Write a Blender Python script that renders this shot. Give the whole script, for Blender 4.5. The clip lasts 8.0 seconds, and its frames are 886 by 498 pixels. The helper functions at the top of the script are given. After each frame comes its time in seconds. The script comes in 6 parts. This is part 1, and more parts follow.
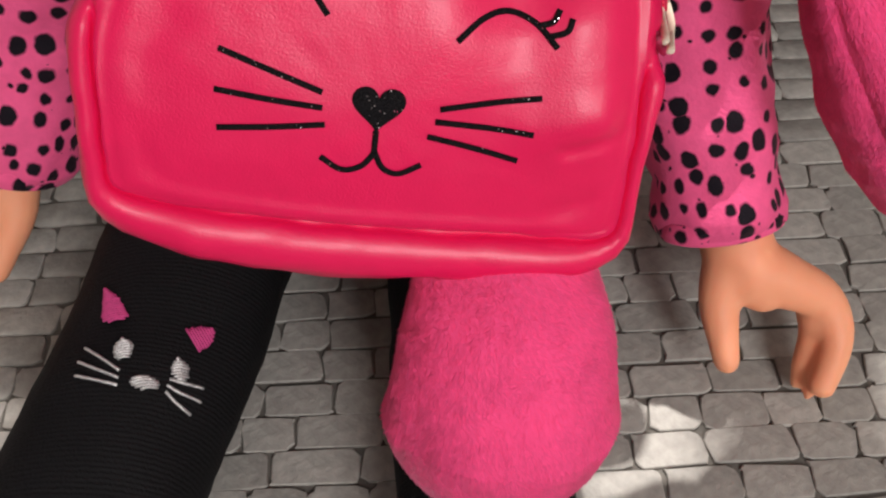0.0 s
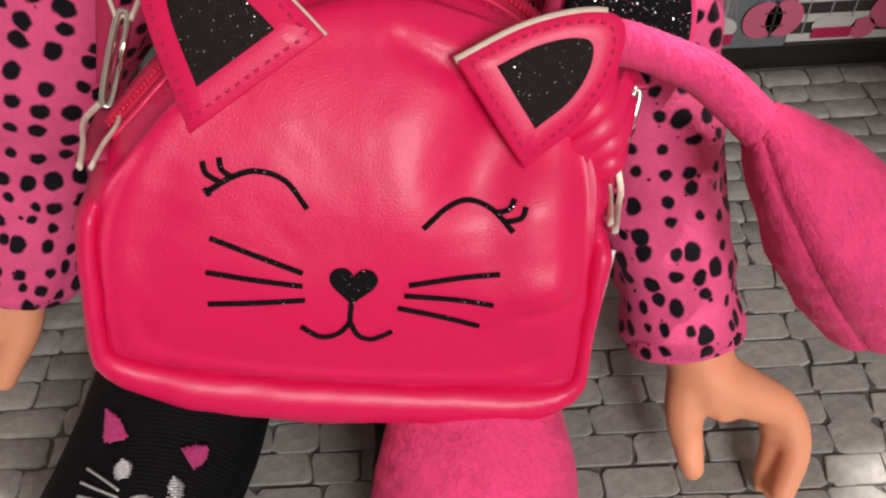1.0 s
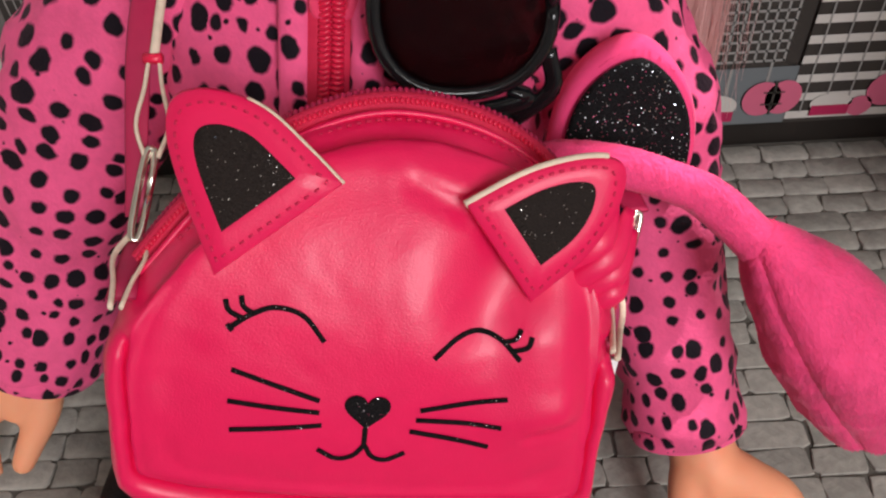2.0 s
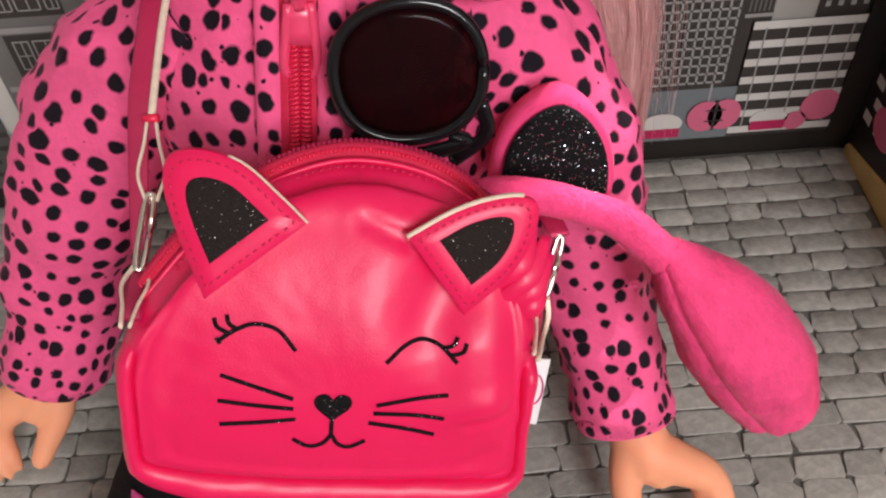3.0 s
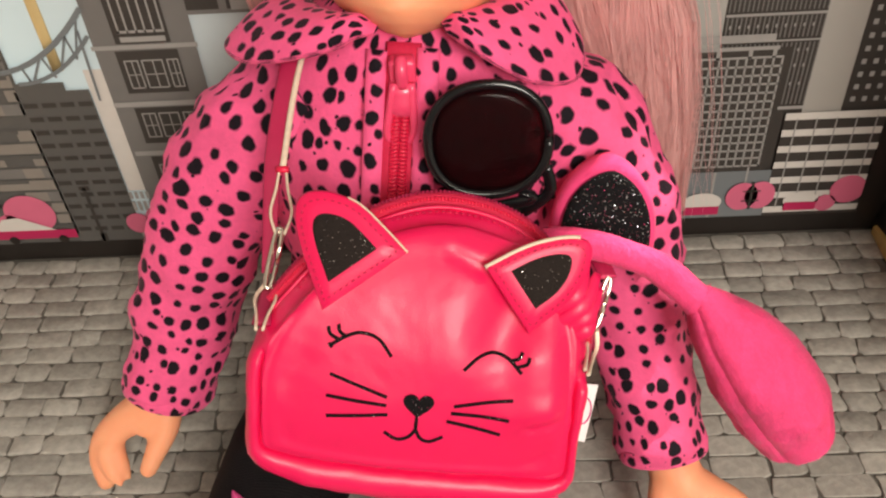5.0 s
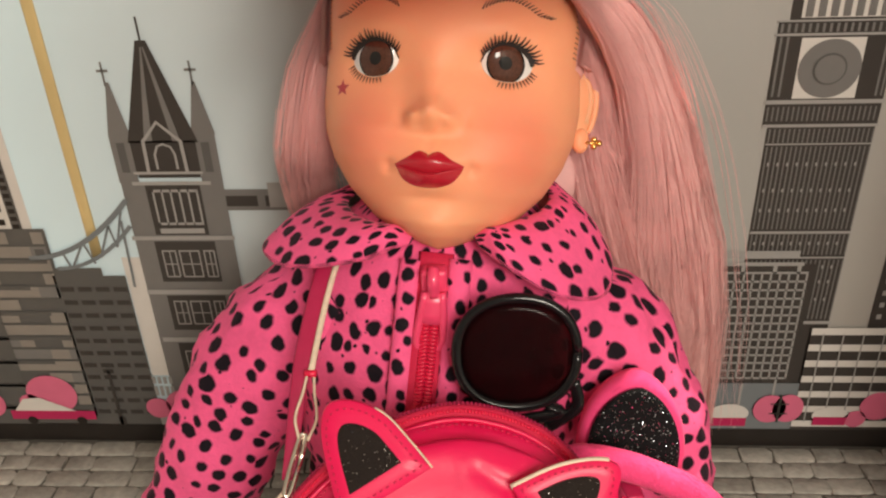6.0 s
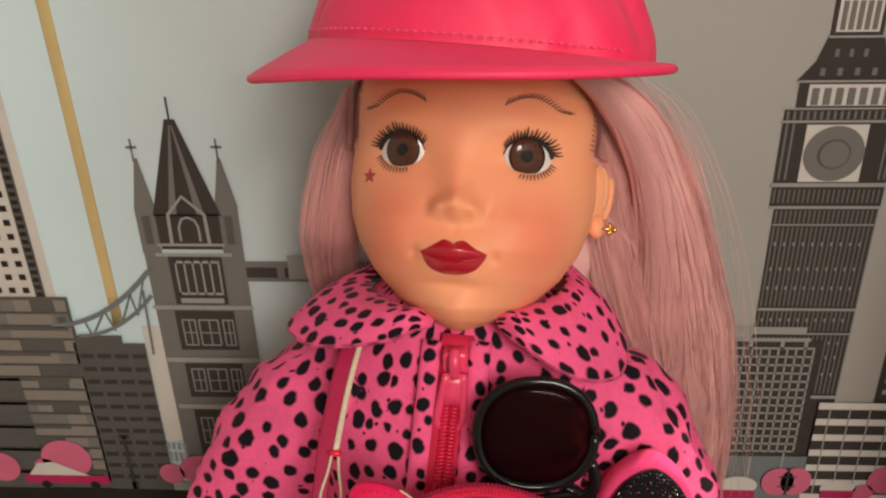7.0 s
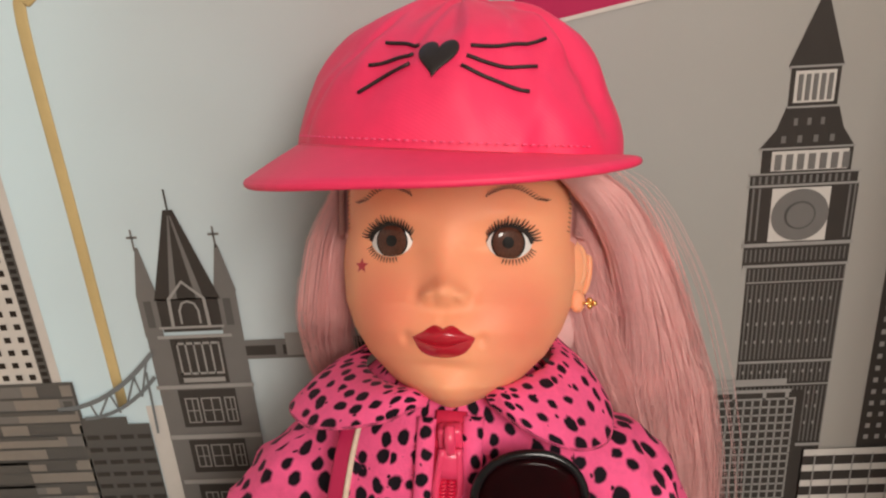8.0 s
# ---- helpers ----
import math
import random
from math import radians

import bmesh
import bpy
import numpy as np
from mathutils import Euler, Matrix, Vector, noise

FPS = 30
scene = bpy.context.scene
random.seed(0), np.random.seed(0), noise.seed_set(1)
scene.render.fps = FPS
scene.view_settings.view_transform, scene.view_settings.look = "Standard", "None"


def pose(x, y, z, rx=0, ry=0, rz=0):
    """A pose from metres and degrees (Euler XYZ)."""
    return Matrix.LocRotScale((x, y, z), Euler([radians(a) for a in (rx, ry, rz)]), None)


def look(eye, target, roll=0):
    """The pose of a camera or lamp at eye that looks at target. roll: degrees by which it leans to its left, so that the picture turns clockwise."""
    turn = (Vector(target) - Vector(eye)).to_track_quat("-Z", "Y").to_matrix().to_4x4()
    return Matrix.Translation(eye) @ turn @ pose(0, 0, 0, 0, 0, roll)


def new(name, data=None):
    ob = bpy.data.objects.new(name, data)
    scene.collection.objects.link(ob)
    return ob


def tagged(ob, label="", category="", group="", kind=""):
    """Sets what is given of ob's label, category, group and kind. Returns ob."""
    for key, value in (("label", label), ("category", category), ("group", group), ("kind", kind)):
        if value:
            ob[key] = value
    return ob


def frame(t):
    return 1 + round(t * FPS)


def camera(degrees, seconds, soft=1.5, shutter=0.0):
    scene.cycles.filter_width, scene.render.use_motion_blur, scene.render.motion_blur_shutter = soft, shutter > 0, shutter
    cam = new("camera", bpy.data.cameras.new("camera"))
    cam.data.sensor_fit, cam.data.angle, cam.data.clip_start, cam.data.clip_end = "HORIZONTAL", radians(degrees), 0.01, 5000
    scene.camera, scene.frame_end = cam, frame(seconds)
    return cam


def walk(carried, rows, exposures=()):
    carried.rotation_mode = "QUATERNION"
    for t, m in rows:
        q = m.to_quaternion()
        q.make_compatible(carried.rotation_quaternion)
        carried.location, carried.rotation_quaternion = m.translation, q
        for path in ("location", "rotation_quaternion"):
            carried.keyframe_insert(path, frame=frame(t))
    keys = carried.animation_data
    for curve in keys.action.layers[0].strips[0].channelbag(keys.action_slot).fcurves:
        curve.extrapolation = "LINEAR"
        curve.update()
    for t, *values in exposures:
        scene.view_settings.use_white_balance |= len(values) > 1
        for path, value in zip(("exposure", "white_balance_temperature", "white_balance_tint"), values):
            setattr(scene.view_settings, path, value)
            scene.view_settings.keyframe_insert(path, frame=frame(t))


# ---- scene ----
# All numbers below are in decimetres; U turns them into metres.
U = 0.1
cam = camera(52.8, 8.0, soft=2.2)
PATH = [
    (0, (0.282, -3.436, 2.534), (0.294, -2.23, 0.938), -2.5),
    (0.5, (0.311, -3.399, 2.602), (0.323, -2.182, 1.015), -2.6),
    (1, (0.36, -3.35, 2.832), (0.373, -2.083, 1.284), -2.7),
    (1.5, (0.367, -3.258, 2.953), (0.369, -1.957, 1.434), -3.0),
    (1.7, (0.352, -3.225, 2.961), (0.359, -1.912, 1.453), -2.8),
    (2.8, (0.451, -3.431, 3.344), (0.454, -2.113, 1.84), -3.6),
    (3, (0.484, -3.471, 3.377), (0.495, -2.161, 1.865), -3.8),
    (3.5, (0.508, -3.621, 3.483), (0.511, -2.332, 1.954), -4.6),
    (4, (0.46, -3.757, 3.478), (0.447, -2.488, 1.932), -4.5),
    (4.2, (0.447, -3.827, 3.496), (0.419, -2.566, 1.943), -4.5),
    (5.3, (0.391, -3.955, 3.681), (0.295, -2.395, 2.433), -3.8),
    (5.5, (0.396, -3.905, 3.669), (0.295, -2.288, 2.497), -3.2),
    (6, (0.369, -3.902, 3.742), (0.252, -2.202, 2.695), -2.3),
    (6.5, (0.311, -3.911, 3.821), (0.185, -2.177, 2.834), -1.9),
    (7, (0.297, -3.944, 3.9), (0.181, -2.187, 2.951), -1.6),
    (7.5, (0.278, -3.963, 3.966), (0.176, -2.182, 3.06), -1.4),
    (8, (0.32, -4.049, 4.131), (0.226, -2.25, 3.264), -3.9),
]
EXPOSURES = [(0.0, 0.66, 6300, 12), (1.7, 0.70, 6300, 12), (3.0, 0.93, 6250, 12), (4.2, 0.99, 6250, 12), (5.3, 1.18, 7450, 9), (6.0, 0.95, 7500, 9), (7.0, 0.7, 7350, 9), (8.0, 0.86, 7050, 10)]
walk(cam, [(t, look(Vector(eye) * U, Vector(aim) * U, roll)) for t, eye, aim, roll in PATH], EXPOSURES)

# ---- world and light ----
world = bpy.data.worlds.new("daylight")
scene.world = world
world.use_nodes = True
wn = world.node_tree.nodes
wl = world.node_tree.links
sky = wn.new("ShaderNodeTexSky")
sky.sky_type = 'NISHITA'
sky.sun_disc = False
sky.sun_elevation = radians(62.5)
sky.sun_rotation = radians(11)
wl.new(sky.outputs[0], wn["Background"].inputs[0])
wn["Background"].inputs[1].default_value = 0.09

SUN_FROM = Vector((0.1, 0.52, 1.0))
sun = new("sun", bpy.data.lights.new("sun", 'SUN'))
sun.data.energy = 3.6
sun.data.angle = radians(1.2)
sun.data.color = (1.0, 0.95, 0.88)
sun.matrix_world = look(SUN_FROM, (0, 0, 0))

window_light = new("window_daylight", bpy.data.lights.new("window_daylight", 'AREA'))
window_light.data.shape = 'RECTANGLE'
window_light.data.size, window_light.data.size_y = 0.5, 0.62
window_light.data.energy = 12.5
window_light.data.color = (1.0, 0.97, 0.94)
window_light.matrix_world = look((0.50, -1.58, 1.06), (0.02, -0.12, 0.18))


# ---- materials ----
def nodes_of(name):
    m = bpy.data.materials.new(name)
    m.use_nodes = True
    return m, m.node_tree.nodes, m.node_tree.links, m.node_tree.nodes["Principled BSDF"]


def surface(name, color, rough=0.5, metal=0.0, var=0.12, scale=60.0, bump=0.1, bscale=400.0, sheen=0.0, coat=0.0, spec=0.5, sss=0.0, blotch=0.08):
    """A principled surface with colour variation at two scales and a fine relief."""
    m, n, l, b = nodes_of(name)
    tc = n.new("ShaderNodeTexCoord")
    big = n.new("ShaderNodeTexNoise")
    big.inputs["Scale"].default_value = scale * 0.25
    fine = n.new("ShaderNodeTexNoise")
    fine.inputs["Scale"].default_value = scale * 3
    fine.inputs["Detail"].default_value = 4
    for t in (big, fine):
        l.new(tc.outputs["Object"], t.inputs["Vector"])
    mixer = n.new("ShaderNodeMath")
    mixer.operation = 'MULTIPLY_ADD'
    mixer.inputs[1].default_value = blotch * 4
    l.new(big.outputs[0], mixer.inputs[0])
    m2 = n.new("ShaderNodeMath")
    m2.operation = 'MULTIPLY_ADD'
    m2.inputs[1].default_value = var * 2
    m2.inputs[2].default_value = 1 - var - blotch * 2
    l.new(fine.outputs[0], m2.inputs[0])
    l.new(m2.outputs[0], mixer.inputs[2])
    col = n.new("ShaderNodeVectorMath")
    col.operation = 'SCALE'
    col.inputs[0].default_value = color[:3]
    l.new(mixer.outputs[0], col.inputs["Scale"])
    l.new(col.outputs[0], b.inputs["Base Color"])
    b.inputs["Roughness"].default_value = rough
    b.inputs["Metallic"].default_value = metal
    b.inputs["Sheen Weight"].default_value = sheen
    b.inputs["Sheen Roughness"].default_value = 0.45
    b.inputs["Sheen Tint"].default_value = (*[0.35 + 0.65 * c for c in color[:3]], 1)
    b.inputs["Coat Weight"].default_value = coat
    b.inputs["Coat Roughness"].default_value = 0.12
    b.inputs["Specular IOR Level"].default_value = spec
    if sss:
        b.inputs["Subsurface Weight"].default_value = sss
        b.inputs["Subsurface Radius"].default_value = (0.004, 0.002, 0.0015)
        b.inputs["Subsurface Scale"].default_value = 0.6
    if bump:
        bt = n.new("ShaderNodeTexNoise")
        bt.inputs["Scale"].default_value = bscale
        bt.inputs["Detail"].default_value = 3
        l.new(tc.outputs["Object"], bt.inputs["Vector"])
        bn = n.new("ShaderNodeBump")
        bn.inputs["Strength"].default_value = bump
        bn.inputs["Distance"].default_value = 0.0008
        l.new(bt.outputs[0], bn.inputs["Height"])
        l.new(bn.outputs[0], b.inputs["Normal"])
    return m


def leopard(name, base, dark):
    """Pink velour with irregular black spots of two sizes."""
    m = surface(name, base, rough=0.75, var=0.12, scale=120, bump=0.3, bscale=900, sheen=0.16, spec=0.15, blotch=0.12)
    n, l = m.node_tree.nodes, m.node_tree.links
    b = n["Principled BSDF"]
    tc = n.new("ShaderNodeTexCoord")
    warp = n.new("ShaderNodeTexNoise")
    warp.inputs["Scale"].default_value = 150
    l.new(tc.outputs["UV"], warp.inputs["Vector"])
    ragged = n.new("ShaderNodeTexNoise")
    ragged.inputs["Scale"].default_value = 480
    ragged.inputs["Detail"].default_value = 4
    l.new(tc.outputs["UV"], ragged.inputs["Vector"])
    rough_edge = n.new("ShaderNodeVectorMath")
    rough_edge.operation = 'MULTIPLY_ADD'
    rough_edge.inputs[1].default_value = (0.0008, 0.0008, 0)
    l.new(ragged.outputs["Color"], rough_edge.inputs[0])
    l.new(tc.outputs["UV"], rough_edge.inputs[2])
    add = n.new("ShaderNodeVectorMath")
    add.operation = 'MULTIPLY_ADD'
    add.inputs[1].default_value = (0.0030, 0.0030, 0)
    l.new(warp.outputs["Color"], add.inputs[0])
    l.new(rough_edge.outputs[0], add.inputs[2])
    last = None
    for scale, lo, span in ((126, 0.20, 0.17), (215, -0.64, 0.81)):
        v = n.new("ShaderNodeTexVoronoi")
        v.voronoi_dimensions = '2D'
        v.inputs["Scale"].default_value = scale
        v.inputs["Randomness"].default_value = 0.52
        l.new(add.outputs[0], v.inputs["Vector"])
        size = n.new("ShaderNodeMath")
        size.operation = 'MULTIPLY_ADD'
        size.inputs[1].default_value, size.inputs[2].default_value = span, lo
        sep = n.new("ShaderNodeSeparateColor")
        l.new(v.outputs["Color"], sep.inputs[0])
        l.new(sep.outputs[0], size.inputs[0])
        d = n.new("ShaderNodeMath")
        d.operation = 'SUBTRACT'
        l.new(size.outputs[0], d.inputs[0])
        l.new(v.outputs["Distance"], d.inputs[1])
        if last:
            mx = n.new("ShaderNodeMath")
            mx.operation = 'MAXIMUM'
            l.new(last.outputs[0], mx.inputs[0])
            l.new(d.outputs[0], mx.inputs[1])
            last = mx
        else:
            last = d
    ramp = n.new("ShaderNodeMapRange")
    ramp.inputs["From Min"].default_value, ramp.inputs["From Max"].default_value = -0.05, 0.04
    l.new(last.outputs[0], ramp.inputs["Value"])
    mix = n.new("ShaderNodeMix")
    mix.data_type = 'RGBA'
    l.new(ramp.outputs[0], mix.inputs["Factor"])
    l.new(b.inputs["Base Color"].links[0].from_socket, mix.inputs["A"])
    mix.inputs["B"].default_value = (*dark, 1)
    l.new(mix.outputs["Result"], b.inputs["Base Color"])
    return m


def glitter(name, base, spark, scale=2000, few=0.965):
    """Dark cloth full of tiny bright flakes that lie at all angles."""
    m = surface(name, base, rough=0.5, var=0.3, scale=300, bump=0.3, bscale=1500)
    n, l = m.node_tree.nodes, m.node_tree.links
    b = n["Principled BSDF"]
    tc = n.new("ShaderNodeTexCoord")
    v = n.new("ShaderNodeTexVoronoi")
    v.inputs["Scale"].default_value = scale
    l.new(tc.outputs["Object"], v.inputs["Vector"])
    nm = n.new("ShaderNodeNormalMap")
    nm.inputs["Strength"].default_value = 0.7
    sep = n.new("ShaderNodeSeparateColor")
    l.new(v.outputs["Color"], sep.inputs[0])
    flake = n.new("ShaderNodeMath")
    flake.operation = 'GREATER_THAN'
    flake.inputs[1].default_value = few
    l.new(sep.outputs[2], flake.inputs[0])
    comb = n.new("ShaderNodeCombineColor")
    l.new(sep.outputs[0], comb.inputs[0])
    l.new(sep.outputs[1], comb.inputs[1])
    comb.inputs[2].default_value = 1.0
    l.new(comb.outputs[0], nm.inputs["Color"])
    l.new(nm.outputs[0], b.inputs["Normal"])
    mix = n.new("ShaderNodeMix")
    mix.data_type = 'RGBA'
    l.new(flake.outputs[0], mix.inputs["Factor"])
    mix.inputs["A"].default_value = (*base, 1)
    mix.inputs["B"].default_value = (*spark, 1)
    l.new(mix.outputs["Result"], b.inputs["Base Color"])
    l.new(flake.outputs[0], b.inputs["Metallic"])
    rr = n.new("ShaderNodeMapRange")
    rr.inputs["To Min"].default_value, rr.inputs["To Max"].default_value = 0.85, 0.22
    l.new(flake.outputs[0], rr.inputs["Value"])
    l.new(rr.outputs[0], b.inputs["Roughness"])
    b.inputs["Specular IOR Level"].default_value = 0.15
    return m


def printed(name, color, rough=0.35, var=0.05):
    return surface(name, color, rough=rough, var=var, scale=50, bump=0.02, spec=0.35, blotch=0.03)


LEATHER = surface("pink_leatherette", (0.80, 0.0075, 0.092), rough=0.38, var=0.06, scale=40, bump=0.10, bscale=2600, spec=0.42, coat=0.05, blotch=0.04)
LEATHER_EDGE = surface("raw_leather_edge", (0.75, 0.62, 0.48), rough=0.8, var=0.2, scale=200)
THREAD = surface("dark_pink_thread", (0.60, 0.010, 0.07), rough=0.7)
INK = glitter("black_glitter_ink", (0.007, 0.006, 0.007), (0.62, 0.55, 0.58), 4200, 0.988)
GLITTER = glitter("black_glitter_cloth", (0.008, 0.008, 0.009), (0.75, 0.78, 0.85), 3300, 0.968)
BAG_GLITTER = glitter("brown_black_glitter_felt", (0.022, 0.016, 0.014), (0.70, 0.66, 0.62), 4200, 0.992)
PLUSH_PILE = surface("pink_plush_pile", (0.95, 0.085, 0.26), rough=0.85, var=0.05, scale=160, bump=0, sheen=0.25, spec=0.12, blotch=0.10)
PLUSH = surface("pink_plush", (0.93, 0.074, 0.235), rough=0.9, var=0.05, scale=160, bump=0.15, bscale=900, sheen=0.25, spec=0.1, blotch=0.10)
SPOTS = leopard("spotted_pink_velour", (0.87, 0.11, 0.275), (0.007, 0.005, 0.009))
METAL = surface("silver_metal", (0.75, 0.70, 0.62), rough=0.18, metal=1.0, var=0.1, bump=0.03)
GOLD = surface("gold_metal", (0.80, 0.52, 0.18), rough=0.28, metal=1.0, var=0.1, bump=0.03)
ZIP = surface("red_zip", (0.72, 0.010, 0.06), rough=0.38, var=0.1, bump=0.1)
ZIP_TAPE = surface("red_zip_tape", (0.60, 0.010, 0.06), rough=0.8, var=0.15, scale=200, bump=0.3, bscale=1500)
TAB = surface("pink_zip_pull", (0.85, 0.06, 0.16), rough=0.35, coat=0.3)
STRAP = surface("dark_pink_strap", (0.42, 0.012, 0.07), rough=0.55)
BLACK_KNIT = surface("black_knit", (0.009, 0.0085, 0.009), rough=0.7, var=0.25, scale=250, bump=0.4, bscale=1300, spec=0.10)
SILVER_THREAD = surface("silver_thread", (0.72, 0.71, 0.69), rough=0.38, metal=0.6, var=0.35, scale=500, bump=0.6, bscale=1800)
PINK_THREAD = surface("pink_thread", (0.65, 0.06, 0.24), rough=0.7, var=0.25, scale=300, bump=0.6, bscale=1500)
SKIN = surface("doll_vinyl", (0.92, 0.385, 0.215), rough=0.52, var=0.02, scale=30, bump=0.02, sss=0.45, spec=0.32, blotch=0.02)
LIP = surface("lip_paint", (0.46, 0.014, 0.030), rough=0.25, var=0.05, coat=0.4)
BLUSH = surface("star_paint", (0.52, 0.035, 0.05), rough=0.5)
LASH = surface("lash_paint", (0.014, 0.008, 0.007), rough=0.6)
BROW = surface("brow_paint", (0.10, 0.04, 0.025), rough=0.6)
EYE_WHITE = surface("eye_white", (0.80, 0.78, 0.76), rough=0.4, var=0.02, bump=0, coat=1.0)
IRIS = surface("brown_iris", (0.075, 0.027, 0.016), rough=0.4, var=0.75, scale=420, bump=0, coat=0.8, spec=0.1)
PUPIL = surface("pupil", (0.004, 0.003, 0.003), rough=0.4, var=0.0, bump=0, coat=0.9, spec=0.1)
for wet in (IRIS, PUPIL, EYE_WHITE):
    wet.node_tree.nodes["Principled BSDF"].inputs["Coat Roughness"].default_value = 0.03
HAIR = surface("pale_pink_hair", (0.98, 0.585, 0.565), rough=0.5, var=0.08, scale=150, bump=0.05, spec=0.35)
CAP_THREAD = surface("light_pink_thread", (0.88, 0.09, 0.22), rough=0.7)
CAP_CLOTH = surface("pink_satin_twill", (0.89, 0.030, 0.118), rough=0.55, var=0.06, scale=60, bump=0.06, bscale=2600, sheen=0.08)


def twill(m, scale, depth, way='DIAGONAL'):
    """Fine slanting ribs of a woven cloth."""
    n, l = m.node_tree.nodes, m.node_tree.links
    b = n["Principled BSDF"]
    tc = n.new("ShaderNodeTexCoord")
    wv = n.new("ShaderNodeTexWave")
    wv.bands_direction = way
    wv.inputs["Scale"].default_value = scale
    wv.inputs["Distortion"].default_value = 1.2
    l.new(tc.outputs["Object"], wv.inputs["Vector"])
    bn = n.new("ShaderNodeBump")
    bn.inputs["Strength"].default_value = depth
    bn.inputs["Distance"].default_value = 0.0004
    l.new(wv.outputs[0], bn.inputs["Height"])
    if b.inputs["Normal"].links:
        l.new(b.inputs["Normal"].links[0].from_socket, bn.inputs["Normal"])
    l.new(bn.outputs[0], b.inputs["Normal"])


def grained(m, scale, depth):
    """The fine cell-like grain of pressed leatherette, deeper in some places than in others."""
    n, l = m.node_tree.nodes, m.node_tree.links
    b = n["Principled BSDF"]
    tc = n.new("ShaderNodeTexCoord")
    v = n.new("ShaderNodeTexVoronoi")
    v.feature = 'SMOOTH_F1'
    v.inputs["Scale"].default_value = scale
    l.new(tc.outputs["Object"], v.inputs["Vector"])
    patchy = n.new("ShaderNodeTexNoise")
    patchy.inputs["Scale"].default_value = 45
    l.new(tc.outputs["Object"], patchy.inputs["Vector"])
    mul = n.new("ShaderNodeMath")
    mul.operation = 'MULTIPLY'
    l.new(v.outputs["Distance"], mul.inputs[0])
    l.new(patchy.outputs[0], mul.inputs[1])
    bn = n.new("ShaderNodeBump")
    bn.inputs["Strength"].default_value = depth
    bn.inputs["Distance"].default_value = 0.0006
    l.new(mul.outputs[0], bn.inputs["Height"])
    l.new(b.inputs["Normal"].links[0].from_socket, bn.inputs["Normal"])
    l.new(bn.outputs[0], b.inputs["Normal"])


grained(LEATHER, 2600, 0.10)
twill(CAP_CLOTH, 300, 0.06)
twill(BLACK_KNIT, 250, 0.25, 'Y')
BLACK_PLASTIC = surface("black_gloss_plastic", (0.006, 0.006, 0.007), rough=0.12, var=0.05, bump=0.0, spec=0.35)
SMOKE = surface("smoked_lens", (0.030, 0.006, 0.008), rough=0.12, var=0.05, bump=0.0, spec=0.22)


def see_through(m, tint, share):
    """Thin tinted plastic: part of what lies behind shows through."""
    n, l = m.node_tree.nodes, m.node_tree.links
    clear = n.new("ShaderNodeBsdfTransparent")
    clear.inputs["Color"].default_value = (*tint, 1)
    mx = n.new("ShaderNodeMixShader")
    mx.inputs[0].default_value = share
    l.new(n["Principled BSDF"].outputs[0], mx.inputs[1])
    l.new(clear.outputs[0], mx.inputs[2])
    l.new(mx.outputs[0], n["Material Output"].inputs["Surface"])


see_through(SMOKE, (0.20, 0.12, 0.105), 0.72)
PAPER = surface("white_label", (0.82, 0.80, 0.80), rough=0.7, var=0.04)
PLASTER = surface("room_plaster", (0.72, 0.69, 0.65), rough=0.9, var=0.06, scale=6, bump=0.2, bscale=60)
TABLE = surface("table_wood", (0.36, 0.25, 0.16), rough=0.5, var=0.2, scale=12, bump=0.1)
STONE = surface("grey_cobble", (0.37, 0.346, 0.308), rough=0.6, var=0.42, scale=75, bump=0.6, bscale=420, blotch=0.13, spec=0.4)


def each_differs(m, spread):
    """Every piece a little lighter or darker than the next."""
    n, l = m.node_tree.nodes, m.node_tree.links
    b = n["Principled BSDF"]
    info, geo = n.new("ShaderNodeObjectInfo"), n.new("ShaderNodeNewGeometry")
    add = n.new("ShaderNodeMath")
    l.new(info.outputs["Random"], add.inputs[0])
    l.new(geo.outputs["Random Per Island"], add.inputs[1])
    fr = n.new("ShaderNodeMath")
    fr.operation = 'FRACT'
    l.new(add.outputs[0], fr.inputs[0])
    mr = n.new("ShaderNodeMapRange")
    mr.inputs["To Min"].default_value, mr.inputs["To Max"].default_value = 1 - spread, 1 + spread
    l.new(fr.outputs[0], mr.inputs["Value"])
    sc = n.new("ShaderNodeVectorMath")
    sc.operation = 'SCALE'
    l.new(b.inputs["Base Color"].links[0].from_socket, sc.inputs[0])
    l.new(mr.outputs[0], sc.inputs["Scale"])
    l.new(sc.outputs[0], b.inputs["Base Color"])


each_differs(STONE, 0.16)
each_differs(PLUSH_PILE, 0.085)
JOINT = surface("dark_joint", (0.125, 0.112, 0.096), rough=0.8, var=0.3, scale=100)
INK_DARK = printed("print_dark", (0.045, 0.038, 0.034))
INK_BAND = printed("print_band", (0.018, 0.014, 0.012))
INK_GREY = printed("print_grey", (0.165, 0.155, 0.147))
INK_MID = printed("print_mid_grey", (0.095, 0.09, 0.085))
INK_LIGHT = printed("print_light_grey", (0.31, 0.295, 0.28))
INK_WHITE = printed("print_white", (0.60, 0.56, 0.52))
INK_BLUE = printed("print_slate", (0.165, 0.18, 0.188))
INK_PINK = printed("print_pink", (0.62, 0.13, 0.22))
INK_ROSE = printed("print_rose", (0.45, 0.02, 0.09))
INK_GOLD = surface("print_gold", (0.66, 0.50, 0.24), rough=0.35, metal=0.25, var=0.06)
GILT = surface("gilt_foil", (0.72, 0.50, 0.18), rough=0.32, metal=0.35, var=0.1)
